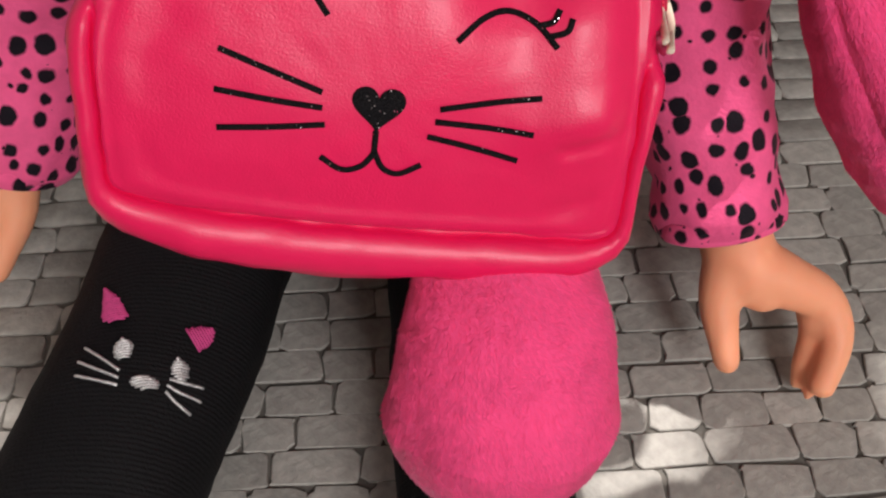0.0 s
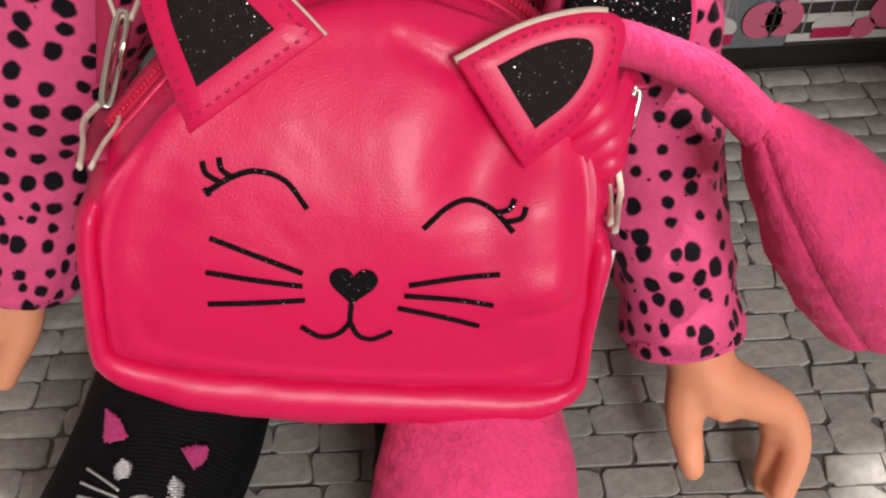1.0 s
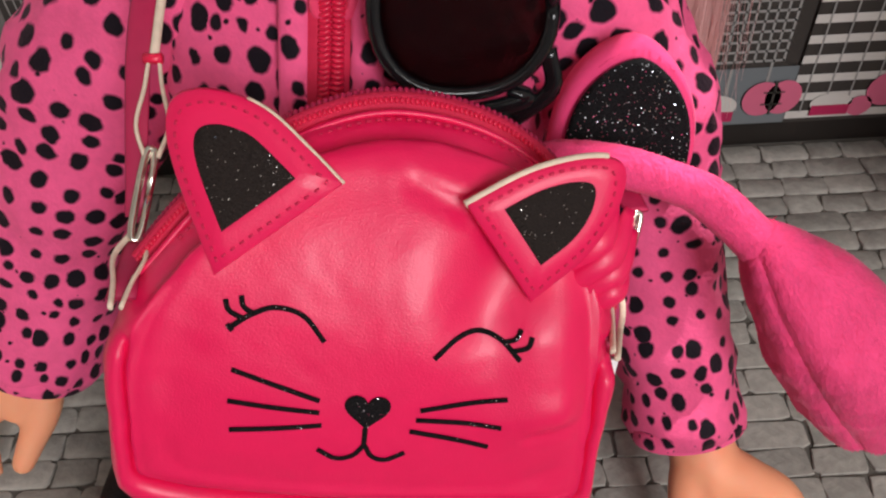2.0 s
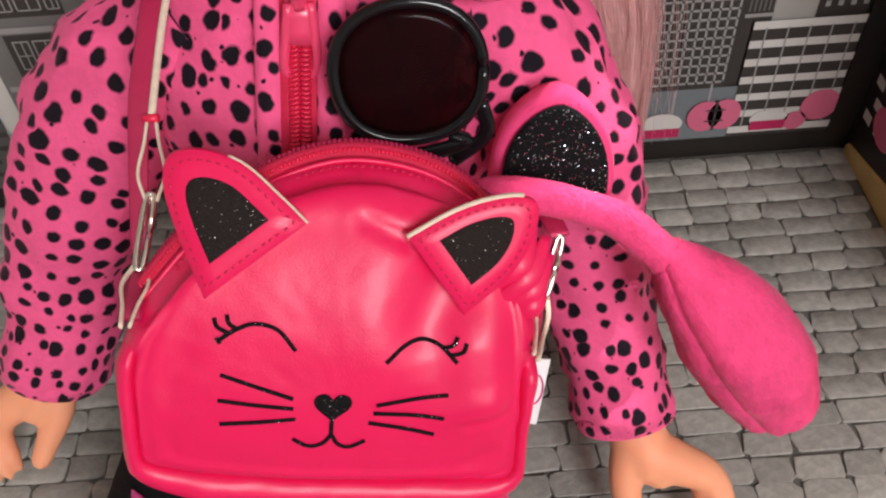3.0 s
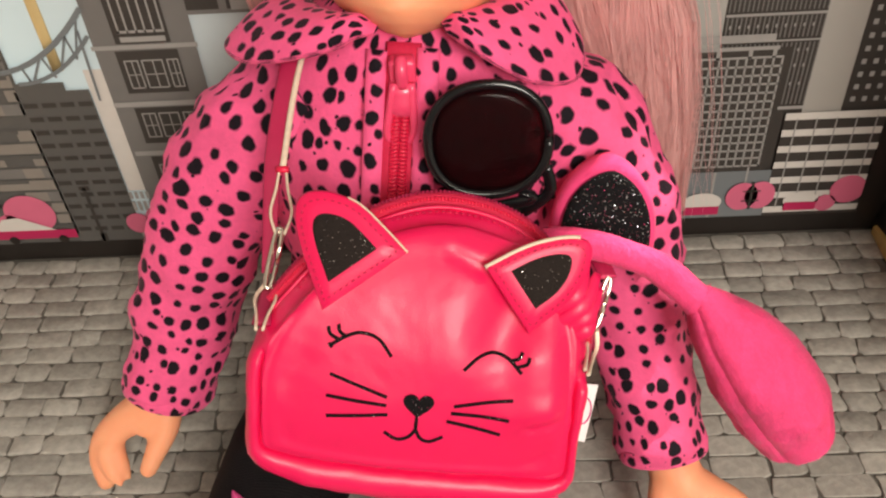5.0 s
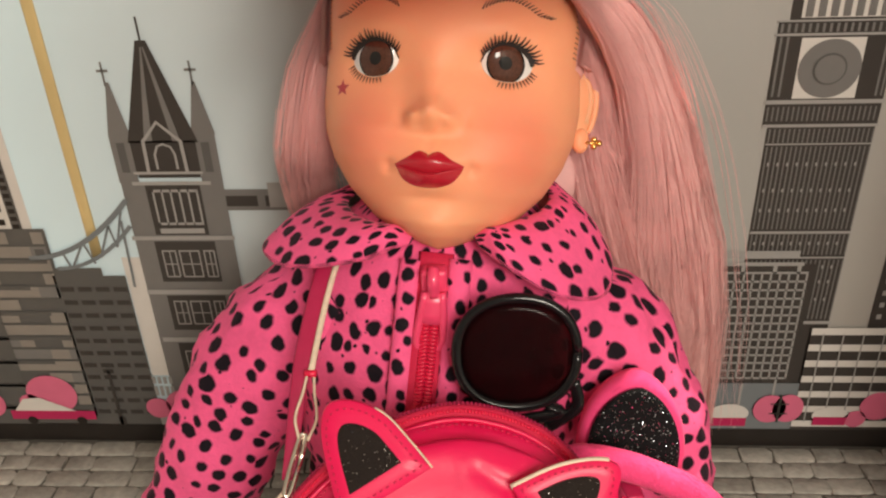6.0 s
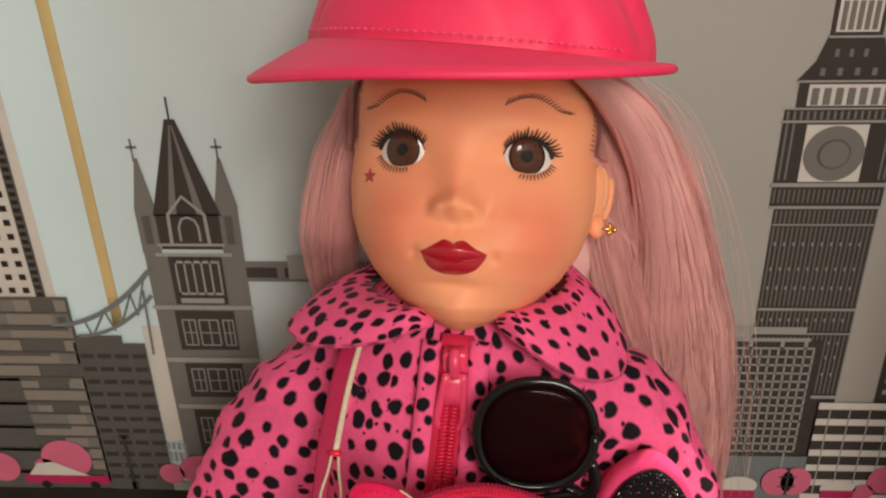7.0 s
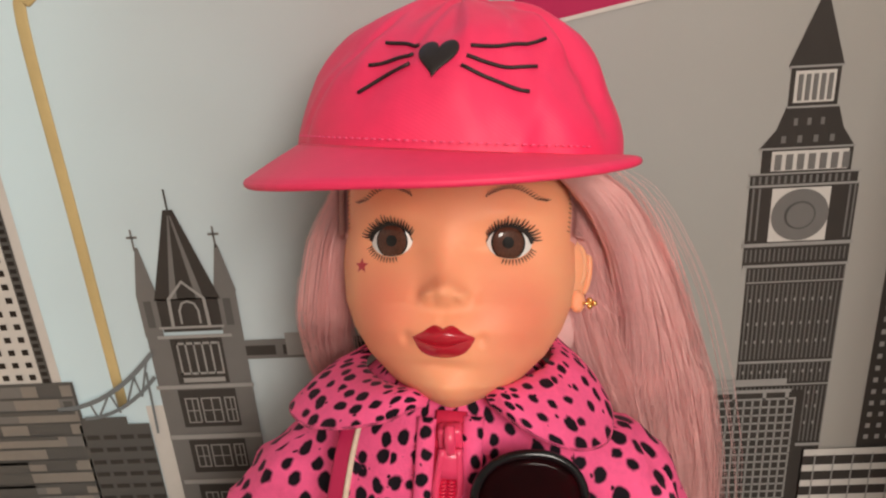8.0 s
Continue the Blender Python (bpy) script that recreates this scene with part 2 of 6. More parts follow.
INK_STONE = printed("print_stone", (0.23, 0.203, 0.178))


def let_light_through(m, share):
    """Fine fibres pass part of the light on."""
    n, l = m.node_tree.nodes, m.node_tree.links
    b = n["Principled BSDF"]
    tr = n.new("ShaderNodeBsdfTranslucent")
    l.new(b.inputs["Base Color"].links[0].from_socket, tr.inputs["Color"])
    mx = n.new("ShaderNodeMixShader")
    mx.inputs[0].default_value = share
    l.new(b.outputs[0], mx.inputs[1])
    l.new(tr.outputs[0], mx.inputs[2])
    l.new(mx.outputs[0], n["Material Output"].inputs["Surface"])


let_light_through(HAIR, 0.32)
let_light_through(PLUSH_PILE, 0.10)


def sky_print():
    """The printed sky: pale blue that turns to warm grey along the panel, with light falloff put into the colour."""
    m = printed("print_sky", (0.5, 0.5, 0.5))
    n, l = m.node_tree.nodes, m.node_tree.links
    b = n["Principled BSDF"]
    tc = n.new("ShaderNodeTexCoord")
    sep = n.new("ShaderNodeSeparateXYZ")
    l.new(tc.outputs["Object"], sep.inputs[0])
    cloud = n.new("ShaderNodeTexNoise")
    cloud.inputs["Scale"].default_value = 6
    l.new(tc.outputs["Object"], cloud.inputs["Vector"])
    add = n.new("ShaderNodeMath")
    add.operation = 'MULTIPLY_ADD'
    add.inputs[1].default_value = 0.12
    l.new(cloud.outputs[0], add.inputs[0])
    l.new(sep.outputs[0], add.inputs[2])
    ramp = n.new("ShaderNodeValToRGB")
    mr = n.new("ShaderNodeMapRange")
    mr.inputs["From Min"].default_value, mr.inputs["From Max"].default_value = -0.22, 0.28
    l.new(add.outputs[0], mr.inputs["Value"])
    l.new(mr.outputs[0], ramp.inputs[0])
    e = ramp.color_ramp.elements
    # Blue end lightened, grey end darkened: uneven light is mixed into the print colour.
    e[0].color, e[1].color = (0.70, 0.92, 1.0, 1), (0.35, 0.325, 0.295, 1)
    mid = ramp.color_ramp.elements.new(0.5)
    mid.color = (0.44, 0.455, 0.455, 1)
    l.new(ramp.outputs[0], b.inputs["Base Color"])
    return m


SKY_PRINT = sky_print()


def cheeks(m, spots_at, reach, tint):
    """Rosy paint sprayed on the cheeks."""
    n, l = m.node_tree.nodes, m.node_tree.links
    b = n["Principled BSDF"]
    tc = n.new("ShaderNodeTexCoord")
    for at in spots_at:
        d = n.new("ShaderNodeVectorMath")
        d.operation = 'DISTANCE'
        l.new(tc.outputs["Object"], d.inputs[0])
        d.inputs[1].default_value = at
        r = n.new("ShaderNodeMapRange")
        r.interpolation_type = 'SMOOTHERSTEP'
        r.inputs["From Min"].default_value, r.inputs["From Max"].default_value = reach, 0.0
        r.inputs["To Max"].default_value = 0.5
        l.new(d.outputs["Value"], r.inputs["Value"])
        mix = n.new("ShaderNodeMix")
        mix.data_type = 'RGBA'
        l.new(r.outputs[0], mix.inputs["Factor"])
        l.new(b.inputs["Base Color"].links[0].from_socket, mix.inputs["A"])
        mix.inputs["B"].default_value = (*tint, 1)
        l.new(mix.outputs["Result"], b.inputs["Base Color"])


# ---- building helpers ----
def base_of(ob):
    at = Vector((0, 0, 0))
    while ob:
        at += ob.location
        ob = ob.parent
    return at


def part(name, bm, material, parent=None, label="", smooth=True, turn=True):
    """Links a bmesh, built in decimetres, as one mesh object under a thing or a part."""
    me = bpy.data.meshes.new(name)
    off = base_of(parent) if parent else Vector((0, 0, 0))
    for v in bm.verts:
        v.co = v.co * U - off
    if turn:
        bmesh.ops.recalc_face_normals(bm, faces=bm.faces)
    bm.to_mesh(me)
    bm.free()
    for m in (material if isinstance(material, (list, tuple)) else [material]):
        me.materials.append(m)
    me.polygons.foreach_set("use_smooth", [smooth] * len(me.polygons))
    ob = new(name, me)
    if parent:
        ob.parent = parent
    if label:
        tagged(ob, label)
    return ob


def thing(name, at, label, category, group="", kind=""):
    ob = new(name)
    ob.empty_display_size = 0.01
    ob.location = Vector(at) * U
    return tagged(ob, label, category, group, kind)


def joined(*bms):
    out = bmesh.new()
    for b in bms:
        me = bpy.data.meshes.new("tmp")
        b.to_mesh(me)
        b.free()
        out.from_mesh(me)
        bpy.data.meshes.remove(me)
    return out


def box(lo, hi, bevel=0.0, mat=0):
    bm = bmesh.new()
    bmesh.ops.create_cube(bm, size=1)
    lo, hi = Vector(lo), Vector(hi)
    for v in bm.verts:
        v.co = Vector([(lo[i] + hi[i]) / 2 + v.co[i] * (hi[i] - lo[i]) for i in range(3)])
    if bevel:
        bmesh.ops.bevel(bm, geom=bm.edges[:], offset=bevel, segments=2, affect='EDGES', profile=0.6)
    for f in bm.faces:
        f.material_index = mat
    return bm


def smoothed(points, steps):
    """Catmull-Rom through the points."""
    p = [Vector(q) for q in points]
    p = [2 * p[0] - p[1]] + p + [2 * p[-1] - p[-2]]
    out = []
    for i in range(1, len(p) - 2):
        a, b, c, d = p[i - 1:i + 3]
        for k in range(steps):
            t = k / steps
            out.append(0.5 * (2 * b + (c - a) * t + (2 * a - 5 * b + 4 * c - d) * t * t + (3 * b - a - 3 * c + d) * t ** 3))
    out.append(p[-2].copy())
    return out


def ring_faces(bm, rings, closed=True, cap=True, mat=0, uv=None):
    n = len(rings[0])
    vs = [[bm.verts.new(q) for q in r] for r in rings]
    lay = bm.loops.layers.uv.verify() if uv else None
    for i in range(len(rings) - 1):
        for j in range(n if closed else n - 1):
            k = (j + 1) % n
            f = bm.faces.new((vs[i][j], vs[i][k], vs[i + 1][k], vs[i + 1][j]))
            f.material_index = mat
            if uv:
                for lp, (a, b) in zip(f.loops, ((i, j), (i, j + 1), (i + 1, j + 1), (i + 1, j))):
                    lp[lay].uv = uv(a, b)
    if cap and closed:
        for r in (vs[0], vs[-1]):
            c = bm.verts.new(sum((v.co for v in r), Vector()) / n)
            for j in range(n):
                f = bm.faces.new((r[j], r[(j + 1) % n], c))
                f.material_index = mat
    return vs


def tube(points, radius, sides=12, steps=6, squash=1.0, mat=0, uv_len=None, wrinkle=0.0, seed=0, closed=False, side=None):
    """A swept round or flattened bar; radius is a number or one per point."""
    path = smoothed(points, steps) if steps > 1 else [Vector(p) for p in points]
    rads = radius if isinstance(radius, (list, tuple)) else [radius] * len(points)
    rings, along = [], 0.0
    lengths = []
    ref = Vector(side) if side else None
    prev = None
    for i, p in enumerate(path):
        s = i / max(1, len(path) - 1) * (len(rads) - 1)
        k = min(int(s), len(rads) - 2)
        r = rads[k] + (rads[k + 1] - rads[k]) * (s - k)
        d = (path[min(i + 1, len(path) - 1)] - path[max(i - 1, 0)]).normalized()
        if prev is None:
            u = ref or (Vector((0, 0, 1)) if abs(d.z) < 0.8 else Vector((0, 1, 0)))
        else:
            u = prev
        u = (u - d * u.dot(d)).normalized()
        prev = u
        w = d.cross(u)
        if i:
            along += (path[i] - path[i - 1]).length
        lengths.append(along)
        ring = []
        for j in range(sides):
            a = 2 * math.pi * j / sides
            rr = r
            q = p + u * (math.cos(a) * rr * squash) + w * (math.sin(a) * rr)
            if wrinkle:
                rr2 = wrinkle * noise.noise((q + Vector((seed * 7, 0, 0))) * 5.5) + wrinkle * 0.5 * noise.noise((q + Vector((0, seed * 3, 0))) * 13)
                q += (q - p).normalized() * rr2
            ring.append(q)
        rings.append(ring)
    bm = bmesh.new()
    rm = sum(rads) / len(rads)
    uv = (lambda a, b: (b / sides * 2 * math.pi * rm * U * uv_len + seed * 0.37, lengths[min(a, len(lengths) - 1)] * U * uv_len + seed * 0.21)) if uv_len else None
    ring_faces(bm, rings, mat=mat, uv=uv)
    return bm


def ellipsoid(c, r, axes=None, seg=32, rings=16, mat=0):
    bm = bmesh.new()
    bmesh.ops.create_uvsphere(bm, u_segments=seg, v_segments=rings, radius=1)
    ax = axes or (Vector((1, 0, 0)), Vector((0, 1, 0)), Vector((0, 0, 1)))
    for v in bm.verts:
        x, y, z = v.co
        v.co = Vector(c) + ax[0] * x * r[0] + ax[1] * y * r[1] + ax[2] * z * r[2]
    for f in bm.faces:
        f.material_index = mat
    return bm


def plate(outline, place, thick, bevel=0.0, mat=0, inner=None):
    """A flat piece with an outline (x, y), set into space by place(x, y, height); domed edges."""
    bm = bmesh.new()
    n = len(outline)
    cx, cy = sum(p[0] for p in outline) / n, sum(p[1] for p in outline) / n
    def ring(s, h):
        return [place(cx + (x - cx) * s, cy + (y - cy) * s, h) for x, y in outline]
    b = bevel
    rings = [ring(1 - b, 0.0), ring(1.0, thick * 0.35), ring(1 - b * 0.4, thick * 0.85), ring(1 - b, thick), ring(0.6, thick), ring(0.3, thick)]
    ring_faces(bm, rings, mat=mat)
    return bm


def flat_rects(rects, y, mat=0, thick=0.0):
    """Thin printed patches (x0, z0, x1, z1) on the plane at that y, facing -y."""
    bm = bmesh.new()
    for x0, z0, x1, z1 in rects:
        vs = [bm.verts.new((x, y, z)) for x, z in ((x0, z0), (x1, z0), (x1, z1), (x0, z1))]
        bm.faces.new(vs).material_index = mat
    return bm


def flat_poly(points, y, mat=0):
    bm = bmesh.new()
    bm.faces.new([bm.verts.new((x, y, z)) for x, z in points]).material_index = mat
    return bm


def disc(cx, cz, r, y, n=32, rz=None, mat=0):
    return flat_poly([(cx + r * math.cos(2 * math.pi * k / n), cz + (rz or r) * math.sin(2 * math.pi * k / n)) for k in range(n)], y, mat)


# ---- the room round the display, unseen, added to bounce and shape the light ----
def wall_with_window(name, lo, hi, axis, wlo, whi):
    """A wall slab with a rectangular opening; axis is the one it is thin along."""
    o = [k for k in range(2) if k != axis][0]
    lo, hi = list(lo), list(hi)
    pieces = []
    for rng_o, rng_z in (((lo[o], wlo[0]), (lo[2], hi[2])), ((whi[0], hi[o]), (lo[2], hi[2])), ((wlo[0], whi[0]), (lo[2], wlo[1])), ((wlo[0], whi[0]), (whi[1], hi[2]))):
        a, b = lo[:], hi[:]
        a[o], b[o] = rng_o
        a[2], b[2] = rng_z
        pieces.append(box(a, b))
    return tagged(part(name, joined(*pieces), PLASTER, smooth=False), "unseen plain pale plaster room wall with a window opening", "wall", kind="structure")


# This wall's lintel height is chosen to cut the sun off cap and bag.
wall_with_window("wall_north", (-14, 2.6, -7.5), (9.2, 3.6, 18), 1, (-9, 3.0), (9, 12.2))
# Unseen pier, added so the sun misses the bag, cap and shoulder.
tagged(part("sun_block_pier", box((-0.02, 2.6, 3.0), (1.62, 3.6, 12.2)), PLASTER, smooth=False), "unseen plaster pier added to keep the sun off the doll", "wall", kind="structure")
# Second added pier: keeps the sun off one palm and the floor there.
tagged(part("sun_block_pier", box((2.20, 2.6, 3.0), (2.62, 3.6, 12.2)), PLASTER, smooth=False), "slim unseen plaster pier added to shade the floor by the paw", "wall", kind="structure")
tagged(part("wall_east", box((9.2, -17, -7.5), (10.2, 3.6, 18)), PLASTER, smooth=False), "plain pale plaster room wall", "wall", kind="structure")
tagged(part("wall_west", box((-15, -17, -7.5), (-14, 3.6, 18)), PLASTER, smooth=False), "plain pale plaster room wall", "wall", kind="structure")
wall_with_window("wall_south", (-14, -17, -7.5), (9.2, -16, 18), 1, (2.6, 6.8), (7.6, 13.6))
tagged(part("ceiling", box((-15, -17, 18), (10.2, 3.6, 19)), PLASTER, smooth=False), "plain pale plaster ceiling", "ceiling", kind="structure")
tagged(part("ground", box((-15, -17, -8.5), (10.2, 3.6, -7.5)), TABLE, smooth=False), "brown wooden room floor", "floor", kind="structure")

table = thing("table", (0, -1.5, -7.5), "brown wooden table that carries the doll display", "table")
part("tabletop", box((-6, -5.4, -0.42), (6, 1.6, -0.12), 0.03), TABLE, table)
for lx in (-5.6, 5.3):
    for ly in (-5.1, 1.1):
        part("leg", box((lx, ly, -7.5), (lx + 0.35, ly + 0.35, -0.42), 0.03), TABLE, table)

# ---- the display: floor sheet, printed backdrop, printed side panel ----
X0, X1, YF = -3.3, 2.715, -4.3
TOP = 3.92
base = tagged(part("floor", box((X0, YF, -0.12), (X1 + 0.06, 0.06, -0.012)), JOINT, smooth=False), "display floor sheet of grey cobblestones with dark joints", "floor", kind="structure")

backdrop = thing("backdrop", (0, 0, 0), "tall printed city skyline backdrop behind the doll", "backdrop", kind="structure")
part("panel", box((X0, 0, -0.01), (X1 + 0.06, 0.06, TOP)), SKY_PRINT, backdrop, smooth=False)


def layer(k):
    return -0.0035 * k


def each_rect(name, rects, y, material):
    """Printed patches as pieces of their own; patches of one size share a mesh."""
    made = {}
    for x0, z0, x1, z1 in rects:
        key = (round(x1 - x0, 4), round(z1 - z0, 4))
        if key not in made:
            ob = part(name, flat_rects([(0, 0, key[0], key[1])], 0.0), material, backdrop, smooth=False)
            made[key] = ob.data
        else:
            ob = new(name, made[key])
            ob.parent = backdrop
        ob.location = (x0 * U, y * U, z0 * U)


def show(name, bms, material, label=""):
    return part(name, joined(*bms), material, backdrop, label, smooth=False)


# skirting strip
part("skirting", box((X0, -0.018, 0.0), (X1, -0.001, 0.135), 0.004), INK_BAND, backdrop, "black printed kerb strip", smooth=False)

# clock tower
cx = 1.875
show("clock_tower", [flat_rects([(1.635, 0.135, 2.125, 2.01), (1.61, 2.01, 2.13, 2.12)], layer(1)), flat_rects([(1.61, 2.13, 2.13, 2.44), (1.61, 2.44, 2.12, 2.5), (1.655, 2.5, 2.08, 2.63)], layer(1)), flat_poly([(1.64, 2.63), (2.08, 2.63), (2.02, 2.72), (1.985, 2.83), (1.745, 2.83), (1.71, 2.72)], layer(1)), flat_rects([(1.75, 2.83, 1.975, 3.02)], layer(1)), flat_poly([(1.735, 3.02), (1.985, 3.02), (1.88, 3.34), (1.855, 3.34)], layer(1))], INK_DARK, "dark printed clock tower")
ribs = [(1.645 + k * 0.0225, z0, 1.652 + k * 0.0225, z1) for k in range(22) for z0, z1 in ((0.9, 1.27), (1.3, 1.42), (1.45, 1.9), (1.92, 1.99))]
ribs += [(1.62 + k * 0.023, 2.03, 1.627 + k * 0.023, 2.1) for k in range(22)]
ribs += [(1.625, 2.15, 1.635, 2.43), (1.655, 2.15, 1.665, 2.43), (2.085, 2.15, 2.095, 2.43), (2.11, 2.15, 2.118, 2.43)]
ribs += [(1.62 + k * 0.03, 2.45, 1.632 + k * 0.03, 2.49) for k in range(16)]
part("ribs", flat_rects(ribs, layer(2)), INK_GREY, backdrop, smooth=False)
part("cornices", flat_rects([(1.6, 2.115, 2.14, 2.135), (1.61, 2.0, 2.135, 2.015), (1.6, 2.435, 2.13, 2.447), (1.6, 2.498, 2.13, 2.507), (1.64, 2.625, 2.085, 2.635), (1.745, 2.825, 1.985, 2.835), (1.74, 3.015, 1.985, 3.025), (1.635, 1.425, 2.125, 1.44), (1.635, 1.28, 2.125, 1.29), (1.635, 1.91, 2.125, 1.918), (1.64, 0.87, 2.13, 0.89)], layer(3)), INK_LIGHT, backdrop, smooth=False)
part("clock_panel", flat_rects([(1.72, 2.14, 2.0, 2.425), (1.7, 2.515, 2.06, 2.615), (1.77, 2.85, 1.955, 3.0)], layer(2)), INK_WHITE, backdrop, smooth=False)
part("clock_face", joined(disc(1.863, 2.282, 0.138, layer(3), 40)), INK_GREY, backdrop, smooth=False)
part("clock_ring", joined(disc(1.863, 2.282, 0.075, layer(4), 36)), INK_MID, backdrop, smooth=False)
part("clock_centre", joined(disc(1.863, 2.282, 0.066, layer(5), 36)), INK_GREY, backdrop, smooth=False)
arches = [(1.715 + k * 0.053, 2.52, 1.747 + k * 0.053, 2.6) for k in range(7)] + [(1.785 + k * 0.034, 2.86, 1.806 + k * 0.034, 2.985) for k in range(5)]
each_rect("arch", arches, layer(3), INK_GREY)
dormers = [(1.735 + k * 0.075, 2.655, 1.757 + k * 0.075, 2.69) for k in range(4)] + [(1.785 + k * 0.062, 2.74, 1.803 + k * 0.062, 2.775) for k in range(3)]
each_rect("dormer", dormers, layer(2), INK_GREY)
flecks = [(1.66 + k * 0.045, z, 1.668 + k * 0.045, z + 0.018) for k in range(10) for z in (1.02, 1.13, 1.22, 1.36, 1.55, 1.66, 1.8)]
part("flecks", flat_rects(flecks, layer(3)), INK_LIGHT, backdrop, smooth=False)

# office block with a window grid
part("office_block", flat_rects([(1.5, 0.135, 1.99, 1.25)], layer(4)), INK_DARK, backdrop, smooth=False)
lines = [(1.5 + k * 0.045, 0.5, 1.511 + k * 0.045, 1.19) for k in range(11)] + [(1.5, 0.5 + k * 0.0532, 1.96, 0.513 + k * 0.0532) for k in range(14)]
lines += [(1.48, 1.24, 1.93, 1.262), (1.48, 1.285, 1.9, 1.33), (1.62, 1.19, 1.64, 1.24), (1.78, 1.19, 1.8, 1.24), (1.9, 1.19, 1.92, 1.24)]
part("window_grid", flat_rects(lines, layer(5)), INK_LIGHT, backdrop, smooth=False)
part("shop_front", flat_rects([(1.5, 0.135, 2.06, 0.47)], layer(5)), INK_BLUE, backdrop, smooth=False)
part("shop_posts", flat_rects([(1.72, 0.14, 1.735, 0.47), (1.52, 0.15, 1.53, 0.47), (1.9, 0.3, 1.912, 0.5)], layer(6)), INK_LIGHT, backdrop, smooth=False)

# low block with pale bands
part("low_block", flat_rects([(2.04, 0.135, X1, 0.84)], layer(6)), INK_DARK, backdrop, smooth=False)
each_rect("pale_band", ([(2.04, 0.16 + k * 0.108, 2.60 - 0.03 * (k % 2), 0.205 + k * 0.108) for k in range(7)]), layer(7), INK_WHITE)
part("mullions", flat_rects([(2.1 + k * 0.105, 0.2, 2.108 + k * 0.105, 0.82) for k in range(5)], layer(8)), INK_LIGHT, backdrop, smooth=False)
part("far_tower", flat_rects([(2.33, 0.84, X1, 2.1)], layer(1)), INK_DARK, backdrop, smooth=False)
each_rect("window", [(2.36 + k * 0.06, 0.9 + j * 0.075, 2.385 + k * 0.06, 0.93 + j * 0.075) for k in range(4) for j in range(15)], layer(2), INK_LIGHT)
part("edge_strip", box((2.575, -0.034, 0.135), (X1, -0.03, TOP)), INK_BAND, backdrop, smooth=False)

# bridge tower
show("bridge_tower", [flat_rects([(-1.5, 0.135, -0.98, 1.74), (-1.505, 1.74, -1.405, 2.0), (-1.085, 1.74, -0.98, 2.0)], layer(3)), flat_poly([(-1.505, 2.0), (-1.395, 2.0), (-1.44, 2.27), (-1.455, 2.27)], layer(3)), flat_poly([(-1.095, 2.0), (-0.975, 2.0), (-1.03, 2.27), (-1.045, 2.27)], layer(3))], INK_GREY, "grey printed bridge tower")
show("bridge_tower_spire", [flat_poly([(-1.415, 1.96), (-1.065, 1.96), (-1.22, 2.47), (-1.27, 2.47)], layer(4)), flat_rects([(-1.25, 2.47, -1.24, 2.58), (-1.405, 1.8, -1.08, 1.97), (-1.4, 1.77, -1.085, 1.79)], layer(4))], INK_DARK)
each_rect("bay", [(-1.38, 1.44, -1.1, 1.73), (-1.4, 1.15, -1.08, 1.4), (-1.4, 0.83, -1.08, 1.06), (-1.4, 0.14, -1.08, 0.74)], layer(4), INK_DARK)
trim = [(-1.44, 1.73, -1.04, 1.75), (-1.51, 1.41, -0.97, 1.435), (-1.5, 1.07, -0.98, 1.1), (-1.48, 0.75, -1.0, 0.78), (-1.42, 1.79, -1.07, 1.805)]
trim += [(-1.35, 1.5, -1.12, 1.515), (-1.35, 1.69, -1.12, 1.705)] + [(-1.35 + k * 0.045, 1.5, -1.34 + k * 0.045, 1.705) for k in range(6)] + [(-1.35, 1.45, -1.12, 1.48)]
for zb, zt in ((1.18, 1.34), (0.87, 1.02), (0.5, 0.68)):
    for xb, w in ((-1.37, 0.075), (-1.28, 0.11), (-1.15, 0.06)):
        trim += [(xb, zb, xb + w, zb + 0.008), (xb, zt, xb + w, zt + 0.008), (xb, zb, xb + 0.007, zt), (xb + w - 0.007, zb, xb + w, zt), (xb + w / 2, zb, xb + w / 2 + 0.006, zt), (xb, (zb + zt) / 2, xb + w, (zb + zt) / 2 + 0.006)]
part("tracery", flat_rects(trim, layer(5)), INK_LIGHT, backdrop, smooth=False)
slots = [(-1.475, 1.8, -1.435, 1.96), (-1.055, 1.8, -1.015, 1.96)]
part("slots", flat_rects(slots, layer(4)), INK_MID, backdrop, smooth=False)
show("spire_stripes", [flat_poly([(-1.33, 1.97), (-1.29, 1.97), (-1.245, 2.44), (-1.252, 2.44)], layer(5)), flat_poly([(-1.19, 1.97), (-1.15, 1.97), (-1.235, 2.44), (-1.242, 2.44)], layer(5))], INK_GREY)


def band_line(points, w, y):
    """A printed line of constant width through points (x, z)."""
    bm = bmesh.new()
    p = [Vector((a, 0, b)) for a, b in points]
    prev = None
    for i, q in enumerate(p):
        d = (p[min(i + 1, len(p) - 1)] - p[max(i - 1, 0)]).normalized()
        s = Vector((-d.z, 0, d.x)) * w / 2
        cur = (bm.verts.new((q.x + s.x, y, q.z + s.z)), bm.verts.new((q.x - s.x, y, q.z - s.z)))
        if prev:
            bm.faces.new((prev[0], prev[1], cur[1], cur[0]))
        prev = cur
    return bm


